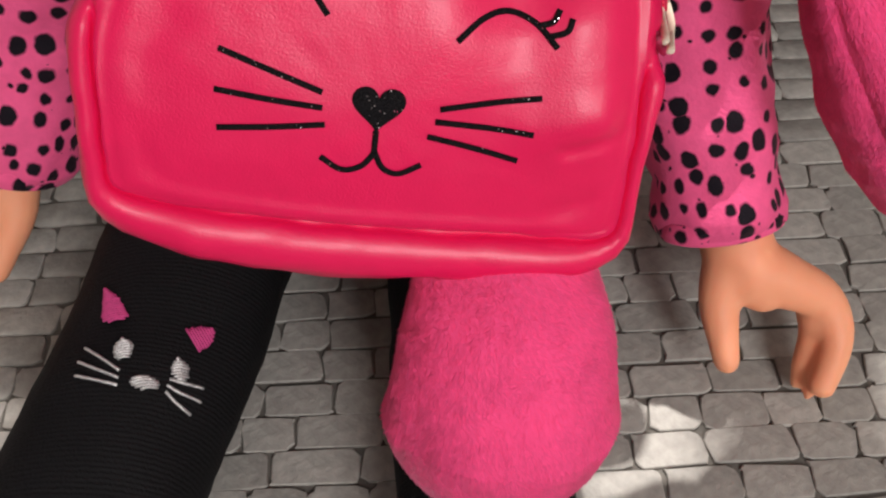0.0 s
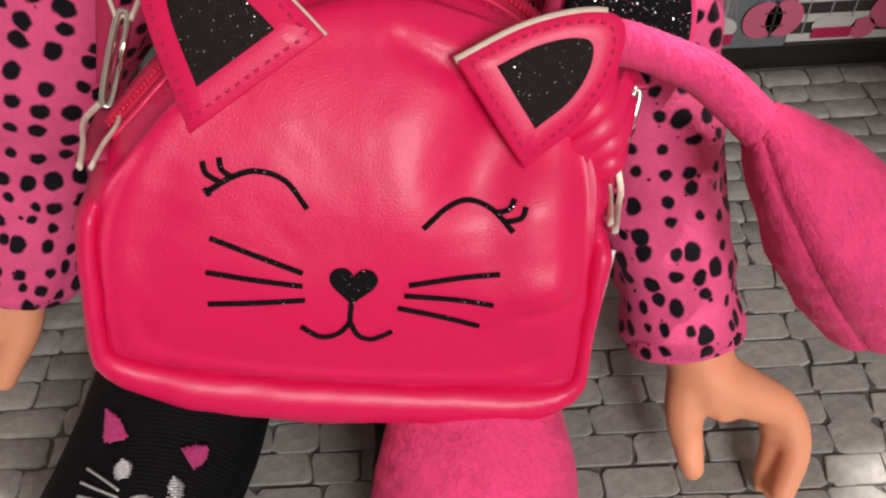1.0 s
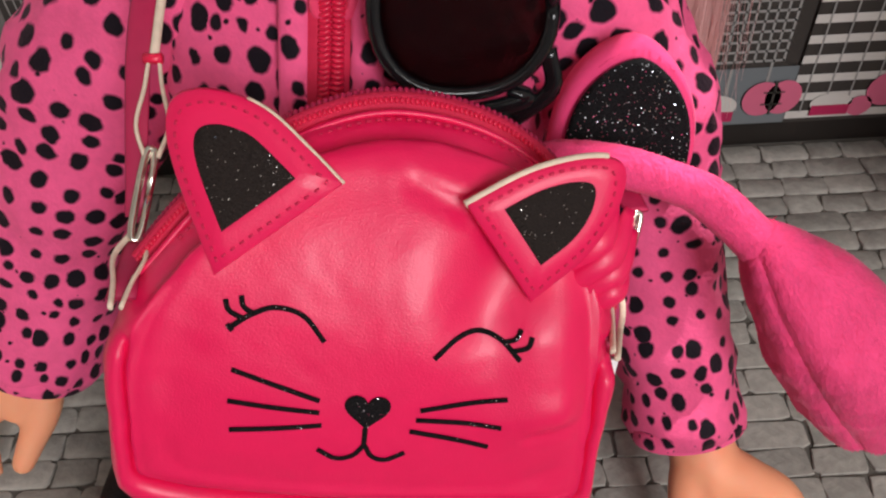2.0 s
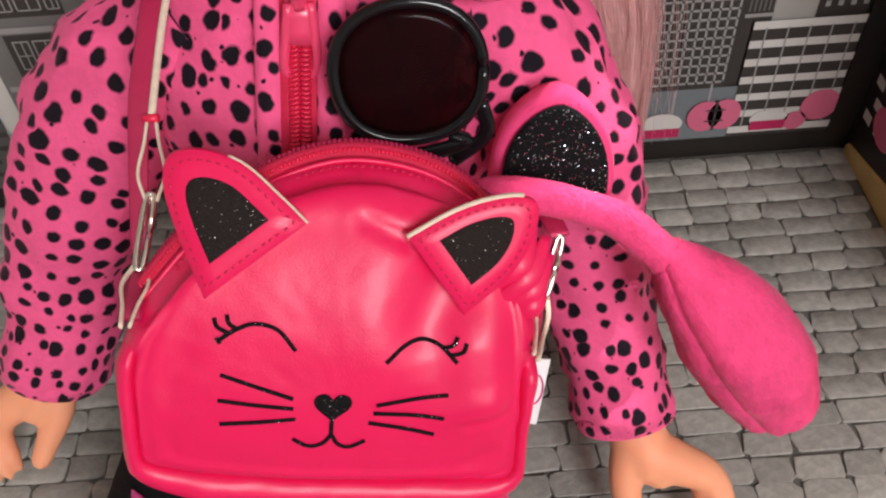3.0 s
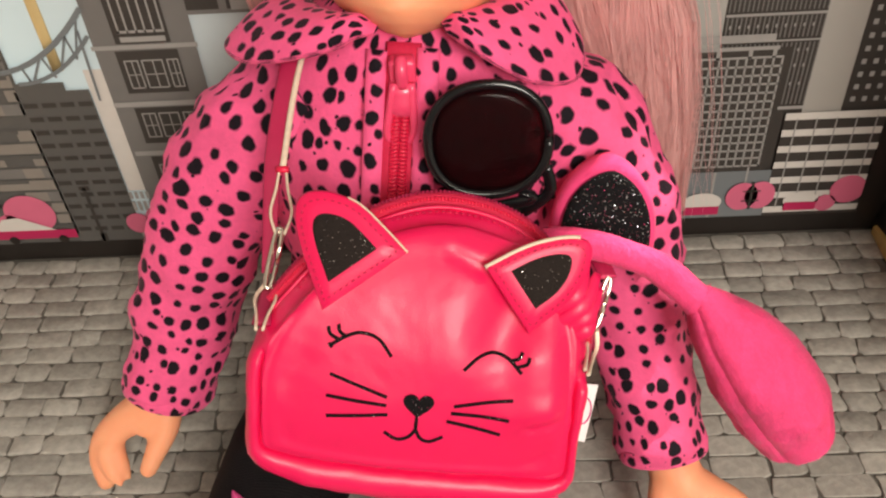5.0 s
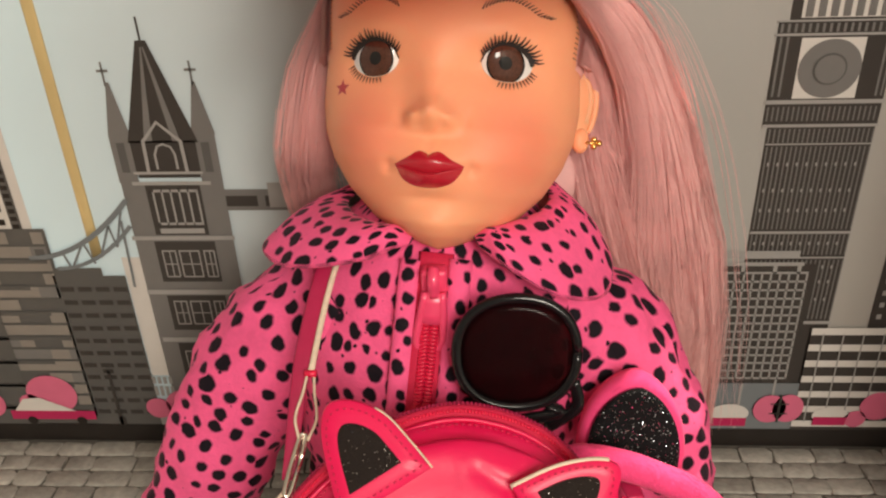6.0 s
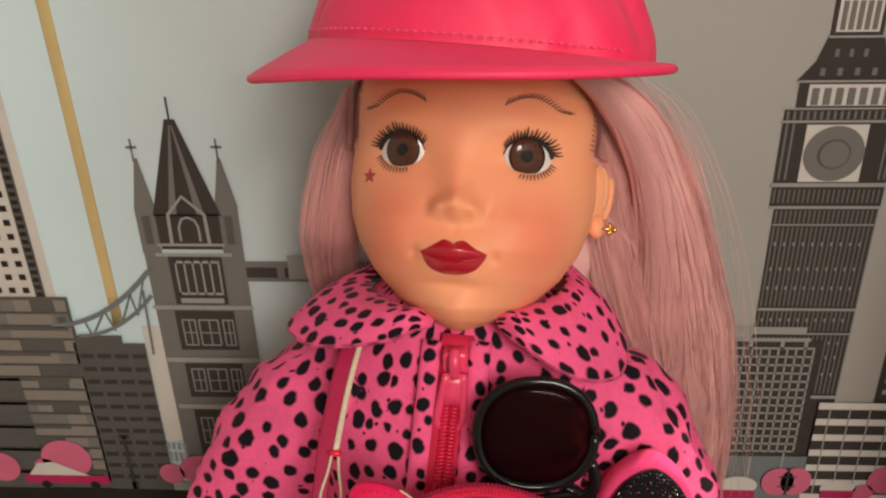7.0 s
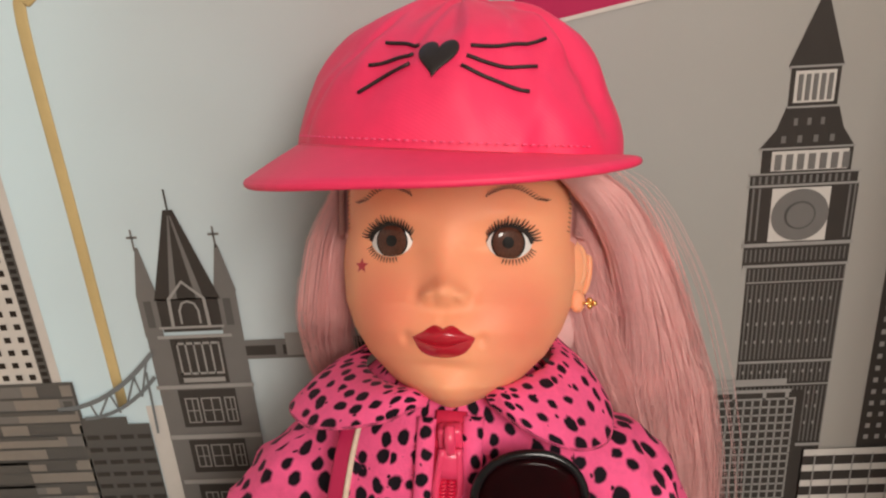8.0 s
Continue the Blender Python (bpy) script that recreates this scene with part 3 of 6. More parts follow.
show("spire_gable", [band_line([(-1.34, 1.8), (-1.335, 1.97), (-1.25, 2.07), (-1.15, 1.97), (-1.145, 1.8)], 0.018, layer(6)), band_line([(-1.29, 1.82), (-1.29, 1.9), (-1.27, 1.945), (-1.24, 1.955), (-1.205, 1.94), (-1.19, 1.9), (-1.19, 1.82)], 0.012, layer(6))], INK_LIGHT)
show("crosses", [flat_rects([(-1.463, 2.25, -1.453, 2.37), (-1.485, 2.32, -1.43, 2.333), (-1.045, 2.25, -1.035, 2.37), (-1.068, 2.32, -1.012, 2.333)], layer(3))], INK_GREY)
# high walkway and chains
part("walkway", flat_rects([(-0.98, 1.58, 0.9, 1.7)], layer(3)), INK_GREY, backdrop, smooth=False)
part("walkway_shade", flat_rects([(-0.98 + k * 0.2, 1.605, -0.82 + k * 0.2, 1.665) for k in range(9)], layer(4)), INK_DARK, backdrop, smooth=False)
part("walkway_bays", flat_rects([(-0.76, 1.6, -0.64, 1.74), (0.2, 1.6, 0.32, 1.74)], layer(5)), INK_LIGHT, backdrop, smooth=False)
chain_hi = [(-1.49 - k * 0.06, 1.65 - 0.115 * (1 - (1 - k / 10) ** 2) * 3.0) for k in range(11)]
chain_lo = [(-1.5 - k * 0.05, 1.5 - 0.1 * (1 - (1 - k / 9) ** 2) * 2.6) for k in range(10)]
webs = [band_line([(-1.545, 1.53), (-1.56, 1.12)], 0.014, layer(6)), band_line([(-1.62, 1.5), (-1.6, 1.38)], 0.012, layer(6)), band_line([(-1.62, 1.5), (-1.7, 1.31)], 0.012, layer(6)), band_line([(-1.78, 1.4), (-1.74, 1.27)], 0.012, layer(6)), band_line([(-1.78, 1.4), (-1.86, 1.26)], 0.012, layer(6)), band_line([(-1.9, 1.33), (-1.88, 1.25)], 0.012, layer(6)), band_line([(-1.53, 1.6), (-1.6, 1.37)], 0.012, layer(6))]
show("chains", [band_line(chain_hi, 0.028, layer(7)), band_line(chain_lo, 0.022, layer(7))] + webs, INK_BLUE)
# gilt column strip
gilt = tube([(-1.727, -0.004, 1.3), (-1.727, -0.004, 2.4), (-1.727, -0.004, 3.42), (-1.66, -0.004, 3.53), (-1.5, -0.004, 3.8)], 0.030, sides=14, steps=5, squash=0.25, side=(0, 1, 0))
part("gilt_column", gilt, INK_GOLD, backdrop, "narrow gold foil strip")
# left blocks
part("white_tower", flat_rects([(X0, 1.2, -2.035, 2.75)], layer(1)), INK_WHITE, backdrop, smooth=False)
part("white_tower_bands", flat_rects([(-2.14, 1.47, -2.085, 2.62), (-2.6, 1.47, -2.56, 2.62)], layer(2)), INK_MID, backdrop, smooth=False)
each_rect("window", [(-2.2 - k * 0.075, 1.5 + j * 0.08, -2.165 - k * 0.075, 1.535 + j * 0.08) for k in range(4) for j in range(14)] + [(-2.13, 1.48 + j * 0.045, -2.095, 1.505 + j * 0.045) for j in range(25)], layer(3), INK_BAND)
part("stepped_block", flat_rects([(X0, 0.135, -1.97, 1.48)], layer(4)), INK_MID, backdrop, smooth=False)
random.seed(3)
bits, dull = [], []
for j in range(15):
    x = X0
    while x < -2.02:
        w = random.uniform(0.08, 0.2)
        pick = random.random()
        (bits if pick < 0.5 else dull if pick < 0.78 else []).append((x, 0.2 + j * 0.085, min(x + w, -1.985), 0.272 + j * 0.085))
        x += w
part("stepped_block_stones", flat_rects(bits, layer(5)), INK_STONE, backdrop, smooth=False)
part("stepped_block_stones", flat_rects(dull, layer(5)), INK_GREY, backdrop, smooth=False)
part("stepped_block_ledges", flat_rects([(X0, 0.188 + j * 0.085, -1.99, 0.194 + j * 0.085) for j in range(15)], layer(7)), INK_MID, backdrop, smooth=False)
part("stepped_block_shade", flat_rects([(X0, 0.135, -2.36, 0.95)] + [(X0, 0.25 + k * 0.17, -2.0 - 0.07 * (k % 3), 0.28 + k * 0.17) for k in range(7)] + [(-2.05, 1.3, -2.0, 1.36)], layer(6)), INK_MID, backdrop, smooth=False)
part("long_block", flat_rects([(-2.0, 0.135, -1.6, 1.19), (-1.98, 1.19, -1.72, 1.24)], layer(5)), INK_MID, backdrop, smooth=False)
each_rect("window", [(-1.975 + k * 0.098, 0.22 + j * 0.087, -1.90 + k * 0.098, 0.25 + j * 0.087) for k in range(4) for j in range(11)], layer(6), INK_DARK)
part("white_gap", flat_rects([(-1.6, 0.5, -1.5, 1.3)], layer(2)), INK_WHITE, backdrop, smooth=False)
part("balustrade", flat_rects([(-1.6 + k * 0.032, 0.36, -1.58 + k * 0.032, 0.43) for k in range(4)] + [(-1.6 + k * 0.032, 0.45, -1.58 + k * 0.032, 0.5) for k in range(4)] + [(-1.61, 0.135, -1.5, 0.2)], layer(6)), INK_LIGHT, backdrop, smooth=False)
part("lamp_post", joined(band_line([(-1.845, 0.14), (-1.845, 0.35), (-1.84, 0.55)], 0.02, layer(8)), flat_rects([(-1.87, 0.53, -1.81, 0.56), (-1.86, 0.135, -1.82, 0.2)], layer(8))), INK_DARK, backdrop, smooth=False)
# trees and cars along the street
trees = [disc(-2.22, 0.37, 0.15, layer(8), 28, 0.14), disc(-2.36, 0.3, 0.07, layer(8), 20), disc(-2.63, 0.3, 0.11, layer(8), 24), disc(-1.6, 0.27, 0.075, layer(8), 24), disc(-1.42, 0.3, 0.13, layer(8), 28, 0.11)]
trees += [disc(1.9, 0.295, 0.09, layer(9), 28, 0.1), disc(2.0, 0.3, 0.085, layer(9), 28, 0.1), disc(2.49, 0.32, 0.1, layer(9), 24), disc(2.38, 0.225, 0.06, layer(9), 20)]
for crown_bm in trees:
    show("street_tree", [crown_bm], INK_PINK, "round pink printed tree")
each_rect("car", [(-2.5, 0.185, -1.99, 0.25), (1.58, 0.17, 1.78, 0.23), (2.15, 0.18, 2.33, 0.24)], layer(10), INK_ROSE)
show("car_roofs", [flat_poly([(-2.47, 0.25), (-2.1, 0.25), (-2.3, 0.35), (-2.4, 0.34)], layer(10)), disc(1.68, 0.26, 0.11, layer(9), 24, 0.07), disc(2.24, 0.25, 0.1, layer(9), 24, 0.06)], INK_WHITE)
for x in (-2.38, -2.08):
    show("car_wheel", [disc(x, 0.178, 0.03, layer(11), 16)], INK_BAND)
show("tree_trunks", [flat_rects([(1.945, 0.2, 1.957, 0.4), (1.9, 0.26, 2.0, 0.268), (1.9, 0.33, 2.0, 0.338)], layer(10))], INK_DARK)
# pink banner at the top
show("banner", [flat_poly([(0.5, 3.25), (1.4, 3.42), (1.4, 3.56), (0.5, 3.39)], layer(2))], INK_ROSE, "deep pink printed ribbon")
show("banner_edge", [flat_poly([(0.5, 3.24), (1.4, 3.41), (1.4, 3.43), (0.5, 3.26)], layer(3))], INK_WHITE)

# side panel with its gilt lower edge
side_panel = thing("side_panel", (X1, -2.0, 0), "black printed side panel with a gold foil edge", "panel", kind="structure")
part("board", box((X1, -1.7, -0.01), (X1 + 0.06, -0.002, TOP)), INK_BAND, side_panel, smooth=False)


def on_side(y, z, k):
    return Vector((X1 - 0.0035 * k, y, z))


def side_rects(rects, k):
    bm = bmesh.new()
    for y0, z0, y1, z1 in rects:
        bm.faces.new([bm.verts.new(on_side(y, z, k)) for y, z in ((y0, z0), (y1, z0), (y1, z1), (y0, z1))])
    return bm


bricks = [(-0.16 - k * 0.13 - 0.05 * (j % 2), 0.26 + j * 0.11, -0.08 - k * 0.13 - 0.05 * (j % 2), 0.32 + j * 0.11) for j in range(14) for k in range(2)]
part("side_bands", side_rects(bricks, 1), INK_WHITE, side_panel, smooth=False)
frames = []
for y0 in (-0.66, -1.1):
    for z0 in (0.42, 0.95, 1.5):
        frames += [(y0, z0, y0 + 0.3, z0 + 0.015), (y0, z0 + 0.4, y0 + 0.3, z0 + 0.415), (y0, z0, y0 + 0.015, z0 + 0.4), (y0 + 0.285, z0, y0 + 0.3, z0 + 0.4), (y0 + 0.145, z0, y0 + 0.155, z0 + 0.4), (y0, z0 + 0.2, y0 + 0.3, z0 + 0.21)]
part("side_windows", side_rects(frames, 1), INK_LIGHT, side_panel, smooth=False)
tree = bmesh.new()
tree.faces.new([tree.verts.new(on_side(-0.3 + 0.12 * math.cos(a), 0.36 + 0.11 * math.sin(a), 2)) for a in [k * math.pi / 12 for k in range(24)]])
part("side_tree", tree, INK_PINK, side_panel, smooth=False)
gold = bmesh.new()
n_g = 24
rings = []
for k in range(n_g + 1):
    s = k / n_g
    y = -0.06 - s * 1.6
    top = 0.035 + min(0.24 * -y, 0.34)
    rings.append([Vector((X1 - 0.022, y, 0.002)), Vector((X1 - 0.022, y, top)), Vector((X1 - 0.004, y, top + 0.012)), Vector((X1 - 0.004, y, 0.002))])
ring_faces(gold, rings)
part("gilt_edge", gold, GILT, side_panel, "gold foil lower edge", smooth=False)


# ---- the doll: one plain mesh ----
EYES = Vector((0.205, -1.095, 2.704))
HX = Vector((0.9976, -0.062, -0.041)).normalized()
HZ = Vector((0.0, 0.475, 0.88))
HZ = (HZ - HX * HZ.dot(HX)).normalized()
HF = HZ.cross(HX)
HF = -HF if HF.y > 0 else HF
HEAD0 = EYES - HF * 0.345
Z_KEYS = [-0.60, -0.585, -0.55, -0.5, -0.4, -0.3, -0.2, -0.1, 0.0, 0.1, 0.25, 0.4, 0.5, 0.58, 0.63]
W_KEYS = [0.011, 0.079, 0.163, 0.252, 0.352, 0.415, 0.452, 0.465, 0.462, 0.457, 0.462, 0.430, 0.367, 0.242, 0.011]
F_KEYS = [0.20, 0.27, 0.335, 0.385, 0.435, 0.46, 0.455, 0.43, 0.42, 0.435, 0.44, 0.40, 0.33, 0.22, 0.02]
B_KEYS = [0.10, 0.12, 0.16, 0.20, 0.27, 0.33, 0.40, 0.45, 0.48, 0.50, 0.50, 0.45, 0.38, 0.25, 0.02]


def interp(z, keys):
    return float(np.interp(z, Z_KEYS, keys))


NX = -0.022
BUMPS = [(NX, -0.152, 0.046, 0.041, 0.050), (NX, -0.130, 0.068, 0.080, 0.042), (NX, -0.04, 0.055, 0.08, 0.014), (NX, 0.03, 0.060, 0.09, 0.012), (NX + 0.061, -0.168, 0.024, 0.022, 0.037), (NX - 0.061, -0.168, 0.024, 0.022, 0.037), (NX + 0.036, -0.190, 0.013, 0.009, -0.014), (NX - 0.036, -0.190, 0.013, 0.009, -0.014), (NX, -0.222, 0.085, 0.022, -0.016), (NX, -0.248, 0.012, 0.026, -0.007), (NX + 0.105, -0.17, 0.018, 0.03, -0.010), (NX - 0.105, -0.17, 0.018, 0.03, -0.010),
         (0.23, -0.26, 0.13, 0.11, 0.034), (-0.245, -0.26, 0.13, 0.11, 0.034), (-0.01, -0.52, 0.10, 0.055, 0.045), (0.204, 0.02, 0.095, 0.065, -0.040), (-0.232, 0.02, 0.095, 0.065, -0.040), (0.10, 0.0, 0.045, 0.07, -0.014), (-0.14, 0.0, 0.045, 0.07, -0.014),
         (NX, -0.33, 0.13, 0.075, 0.040), (0.112, -0.324, 0.020, 0.024, -0.020), (-0.156, -0.322, 0.020, 0.024, -0.020), (NX, -0.425, 0.08, 0.022, -0.020), (0.21, 0.13, 0.13, 0.05, 0.016), (-0.235, 0.13, 0.13, 0.05, 0.016)]


def relief(x, z):
    return sum(h * math.exp(-((x - a) / s) ** 2 - ((z - b) / t) ** 2) for a, b, s, t, h in BUMPS)


def face_depth(x, z):
    w = interp(z, W_KEYS)
    return interp(z, F_KEYS) * math.sqrt(max(0.0, 1 - min(0.999, abs(x) / w) ** 2)) + relief(x, z)


def on_face(x, z, lift=0.0):
    return HEAD0 + HX * x + HZ * z + HF * (face_depth(x, z) + lift)


def in_head(x, f, z):
    return HEAD0 + HX * x + HZ * z + HF * f


def head_shell():
    bm = bmesh.new()
    rings, seg = [], 240
    for i in range(161):
        t = i / 160
        z = 0.015 - 0.615 * math.cos(math.pi * t)
        w, df, db = interp(z, W_KEYS), interp(z, F_KEYS), interp(z, B_KEYS)
        ring = []
        for j in range(seg):
            a = 2 * math.pi * j / seg
            x = w * math.sin(a)
            c = math.cos(a)
            f = df * c + relief(x, z) * min(1, max(0, c * 2.5)) if c > 0 else db * c
            ring.append(in_head(x, f, z))
        rings.append(ring)
    ring_faces(bm, rings, mat=0)
    return bm


def face_patch(outline, lift, dome, mat, ringcount=4):
    """A domed patch that lies on the face."""
    n = len(outline)
    cx, cz = sum(p[0] for p in outline) / n, sum(p[1] for p in outline) / n
    rings = []
    for k in range(ringcount + 1):
        s = 1 - 0.995 * k / ringcount
        rings.append([on_face(cx + (x - cx) * s, cz + (z - cz) * s, lift + dome * (1 - s * s)) for x, z in outline])
    bm = bmesh.new()
    ring_faces(bm, rings, mat=mat, cap=False)
    return bm


def oval(a, b, n=28, pinch=1.0):
    return [(a * math.cos(2 * math.pi * k / n), b * (abs(math.sin(2 * math.pi * k / n)) ** pinch) * (1 if k <= n / 2 else -1)) for k in range(n)]


def stroke(points, w, mat, lift=0.004):
    """A tapered painted stroke that follows the face."""
    bm = bmesh.new()
    prev = None
    for i, (x, z) in enumerate(points):
        a, b = points[max(i - 1, 0)], points[min(i + 1, len(points) - 1)]
        dx, dz = b[0] - a[0], b[1] - a[1]
        ln = math.hypot(dx, dz) or 1
        k = w / 2 * (1 - 0.75 * i / (len(points) - 1))
        cur = [bm.verts.new(on_face(x - dz / ln * k, z + dx / ln * k, lift)), bm.verts.new(on_face(x + dz / ln * k, z - dx / ln * k, lift))]
        if prev:
            bm.faces.new((prev[0], prev[1], cur[1], cur[0])).material_index = mat
        prev = cur
    return bm


def fused(solids, cell, rounds):
    """Solids that overlap, melted into one smooth skin."""
    me = bpy.data.meshes.new("solid")
    bm = joined(*solids)
    bm.to_mesh(me)
    bm.free()
    ob = bpy.data.objects.new("solid", me)
    bpy.context.scene.collection.objects.link(ob)
    skin = ob.modifiers.new("skin", 'REMESH')
    skin.mode, skin.voxel_size = 'VOXEL', cell
    even = ob.modifiers.new("even", 'SMOOTH')
    even.factor, even.iterations = 0.5, rounds
    out = bpy.data.meshes.new_from_object(ob.evaluated_get(bpy.context.evaluated_depsgraph_get()))
    bm = bmesh.new()
    bm.from_mesh(out)
    bpy.data.objects.remove(ob)
    for m in (me, out):
        bpy.data.meshes.remove(m)
    return bm


def doll_mesh():
    random.seed(11)
    pieces = [head_shell()]
    # eyes, lids, lashes, brows
    for sx in (-1, 1):
        ex, ez = (0.204 if sx > 0 else -0.232), 0.026
        WA, WB = 0.082, 0.058

        def ball(x, z, lift):
            return on_face(ex + x, ez + z, 0.001 + 0.040 * max(0.0, 1 - (x / WA) ** 2 - (z / WB) ** 2) ** 0.9 + lift)

        def eye_layer(cx, outline, lift, mat):
            bm = bmesh.new()
            ring_faces(bm, [[ball(cx + (x - cx) * s, z * s, lift) for x, z in outline] for s in (1, 0.85, 0.7, 0.5, 0.3, 0.12, 0.003)], mat=mat, cap=False)
            pieces.append(bm)

        def inside(x, z):
            top = 0.985 * WB * math.sqrt(max(0.0, 1 - (x / WA) ** 2))
            return (x, max(-top, min(top, z)))
        ci = -0.004 * sx
        eye_layer(0.0, [(x, z * (1.0 if z < 0 else 0.96)) for x, z in oval(WA, WB, 40, 1.12)], 0.0, 4)
        eye_layer(ci, [inside(ci + x, z) for x, z in oval(0.0620, 0.0640, 40)], 0.0018, 6)
        eye_layer(ci, [inside(ci + x, z) for x, z in oval(0.0560, 0.0590, 40)], 0.0032, 5)
        eye_layer(ci, [(ci + x, z) for x, z in oval(0.021, 0.021, 24)], 0.0044, 6)
        pieces.append(stroke([(ex + sx * WA * 1.02 - sx * 2.04 * WA * k / 14, ez + 0.059 * max(0.0, math.sin(math.pi * k / 14)) ** 0.6 + 0.001) for k in range(15)], 0.014, 3, 0.012))
        for k in range(20):
            a = math.radians(16 + 142 * k / 19)
            x0, z0 = ex + sx * 0.080 * math.cos(a), ez + 0.061 * math.sin(a)
            ln = 0.020 + 0.026 * (1 - k / 19) + random.uniform(-0.005, 0.005)
            da = math.radians(10 + 128 * k / 19 - 8 + random.uniform(-6, 6))
            x1, z1 = x0 + sx * ln * math.cos(da), z0 + ln * math.sin(da)
            pieces.append(stroke([(x0, z0), ((x0 + x1) / 2 + sx * 0.002, (z0 + z1) / 2 - 0.004), (x1, z1)], 0.0095, 3, 0.012))
        for k in range(12):
            a = math.radians(-18 - 86 * k / 11)
            x0, z0 = ex + sx * 0.082 * math.cos(a), ez + 0.062 * math.sin(a)
            ln = 0.026 - 0.008 * k / 11
            da = a - math.radians(8)
            pieces.append(stroke([(x0, z0), (x0 + sx * ln * math.cos(da), z0 + ln * math.sin(da))], 0.006, 3, 0.005))
        for k in range(22):
            s = k / 21
            x = sx * ((0.152 if sx < 0 else 0.118) + 0.215 * s)
            z = 0.200 + 0.032 * math.sin(math.pi * min(1.0, s * 1.2)) - (0.022 if sx < 0 else 0.008) * s * s
            pieces.append(stroke([(x, z - 0.013 * (1 - 0.6 * s)), (x + sx * (0.012 + 0.012 * s), z + 0.013 * (1 - 0.8 * s))], 0.0058, 7, 0.004))
        # ear
        ew = 0.455 if sx > 0 else 0.40
        out, face_on = (HX * (0.78 * sx) - HF * 0.62), (HX * (0.62 * sx) + HF * 0.78)
        pieces.append(ellipsoid(in_head((ew + 0.008) * sx, 0.0, -0.045), (0.072, 0.022, 0.145), (out, face_on, HZ), 28, 16))
        rim_of = lambda a, k: in_head((ew + 0.008) * sx, 0.0, -0.045) + out * (0.072 * k * math.cos(a)) + HZ * (0.145 * k * math.sin(a)) + face_on * 0.012
        pieces.append(tube([rim_of(radians(a), 0.93) for a in (168, 140, 110, 80, 50, 20, -10, -35, -55)], [0.010, 0.015, 0.016, 0.016, 0.016, 0.015, 0.014, 0.012, 0.008], 10, 4))
        pieces.append(tube([rim_of(radians(a), 0.58) for a in (95, 60, 20, -25, -60)], [0.006, 0.012, 0.014, 0.013, 0.008], 8, 4))
        pieces.append(ellipsoid(in_head((ew + 0.02) * sx, 0.005, -0.185), (0.036, 0.028, 0.046), (out, face_on, HZ), 16, 10))
        pieces.append(ellipsoid(in_head((ew - 0.012) * sx, 0.035, -0.07), (0.018, 0.022, 0.034), (HX, HF, HZ), 12, 8))
    # lips
    lx, lz = NX + 0.001, -0.332
    upper = [(-0.122, 0.014), (-0.08, 0.036), (-0.038, 0.062), (-0.013, 0.058), (0.0, 0.051), (0.013, 0.058), (0.038, 0.062), (0.08, 0.036), (0.122, 0.014), (0.06, -0.004), (0.0, -0.010), (-0.06, -0.006)]
    lower = [(-0.118, 0.013), (-0.06, -0.003), (0.0, -0.008), (0.06, -0.003), (0.118, 0.013), (0.09, -0.034), (0.048, -0.056), (0.0, -0.062), (-0.048, -0.056), (-0.09, -0.034)]
    soft_edge = lambda pts: [(lx + p.x, lz + p.z) for p in smoothed([Vector((x * 0.93, 0, z * 0.93)) for x, z in pts + pts[:1]], 4)[:-1]]
    pieces.append(face_patch(soft_edge(upper), 0.003, 0.014, 1, 6))
    pieces.append(face_patch(soft_edge(lower), 0.003, 0.022, 1, 6))
    # small painted star on the cheek
    star = [(-0.352 + (0.03 if k % 2 == 0 else 0.013) * math.sin(math.pi * k / 5), -0.066 + (0.03 if k % 2 == 0 else 0.013) * math.cos(math.pi * k / 5)) for k in range(10)]
    pieces.append(face_patch(star, 0.003, 0.0, 2, 2))
    # neck
    pieces.append(tube([in_head(0, -0.05, -0.35), (0.2, -0.93, 2.1), (0.18, -0.95, 1.8)], [0.2, 0.19, 0.22], 24, 5))
    # palms and fingers
    for hand in (((1.13, -1.72, 0.52), (1.18, -1.90, 0.39), (1.30, -1.96, 0.34), (1.45, -2.01, 0.27), (1.50, -2.12, 0.18), (1.44, -2.26, 0.09)), ((-1.02, -1.36, 0.58), (-1.09, -1.46, 0.44), (-1.24, -1.51, 0.37), (-1.39, -1.55, 0.26), (-1.44, -1.63, 0.17), (-1.41, -1.73, 0.08))):
        sx = 1 if hand[0][0] > 0 else -1
        flesh = []
        tip = lambda p: p + [tuple(Vector(p[-1]) + (Vector(p[-1]) - Vector(p[-2])).normalized() * k) for k in (0.018, 0.03, 0.034)]
        w = [Vector(p) for p in hand]
        o = w[1]
        tx = -0.03 if sx > 0 else 0.075
        short, outward = (0.88, 0.02) if sx > 0 else (0.76, 0.012)
        hand = hand[:2] + tuple(tuple(o + (Vector(p) - o) * (0.93, 0.9, 0.88, 0.86)[i]) for i, p in enumerate(hand[2:]))
        flesh.append(tube(tip(list(hand)), [0.11, 0.105, 0.086, 0.066, 0.050, 0.041, 0.035, 0.022, 0.004], 20, 5))
        m = lambda x, y, z: (o.x + sx * x, o.y + y, max(o.z + z, 0.045))
        flesh.append(tube(tip([m(-0.03, 0.0, 0.0), m(-0.055 + tx * 0.4, -0.09, -0.09), m(-0.035 + tx * 0.8, -0.18, -0.17), m(-0.02 + tx, -0.235, -0.215)]), [0.085, 0.064, 0.048, 0.040, 0.033, 0.022, 0.004], 16, 5))
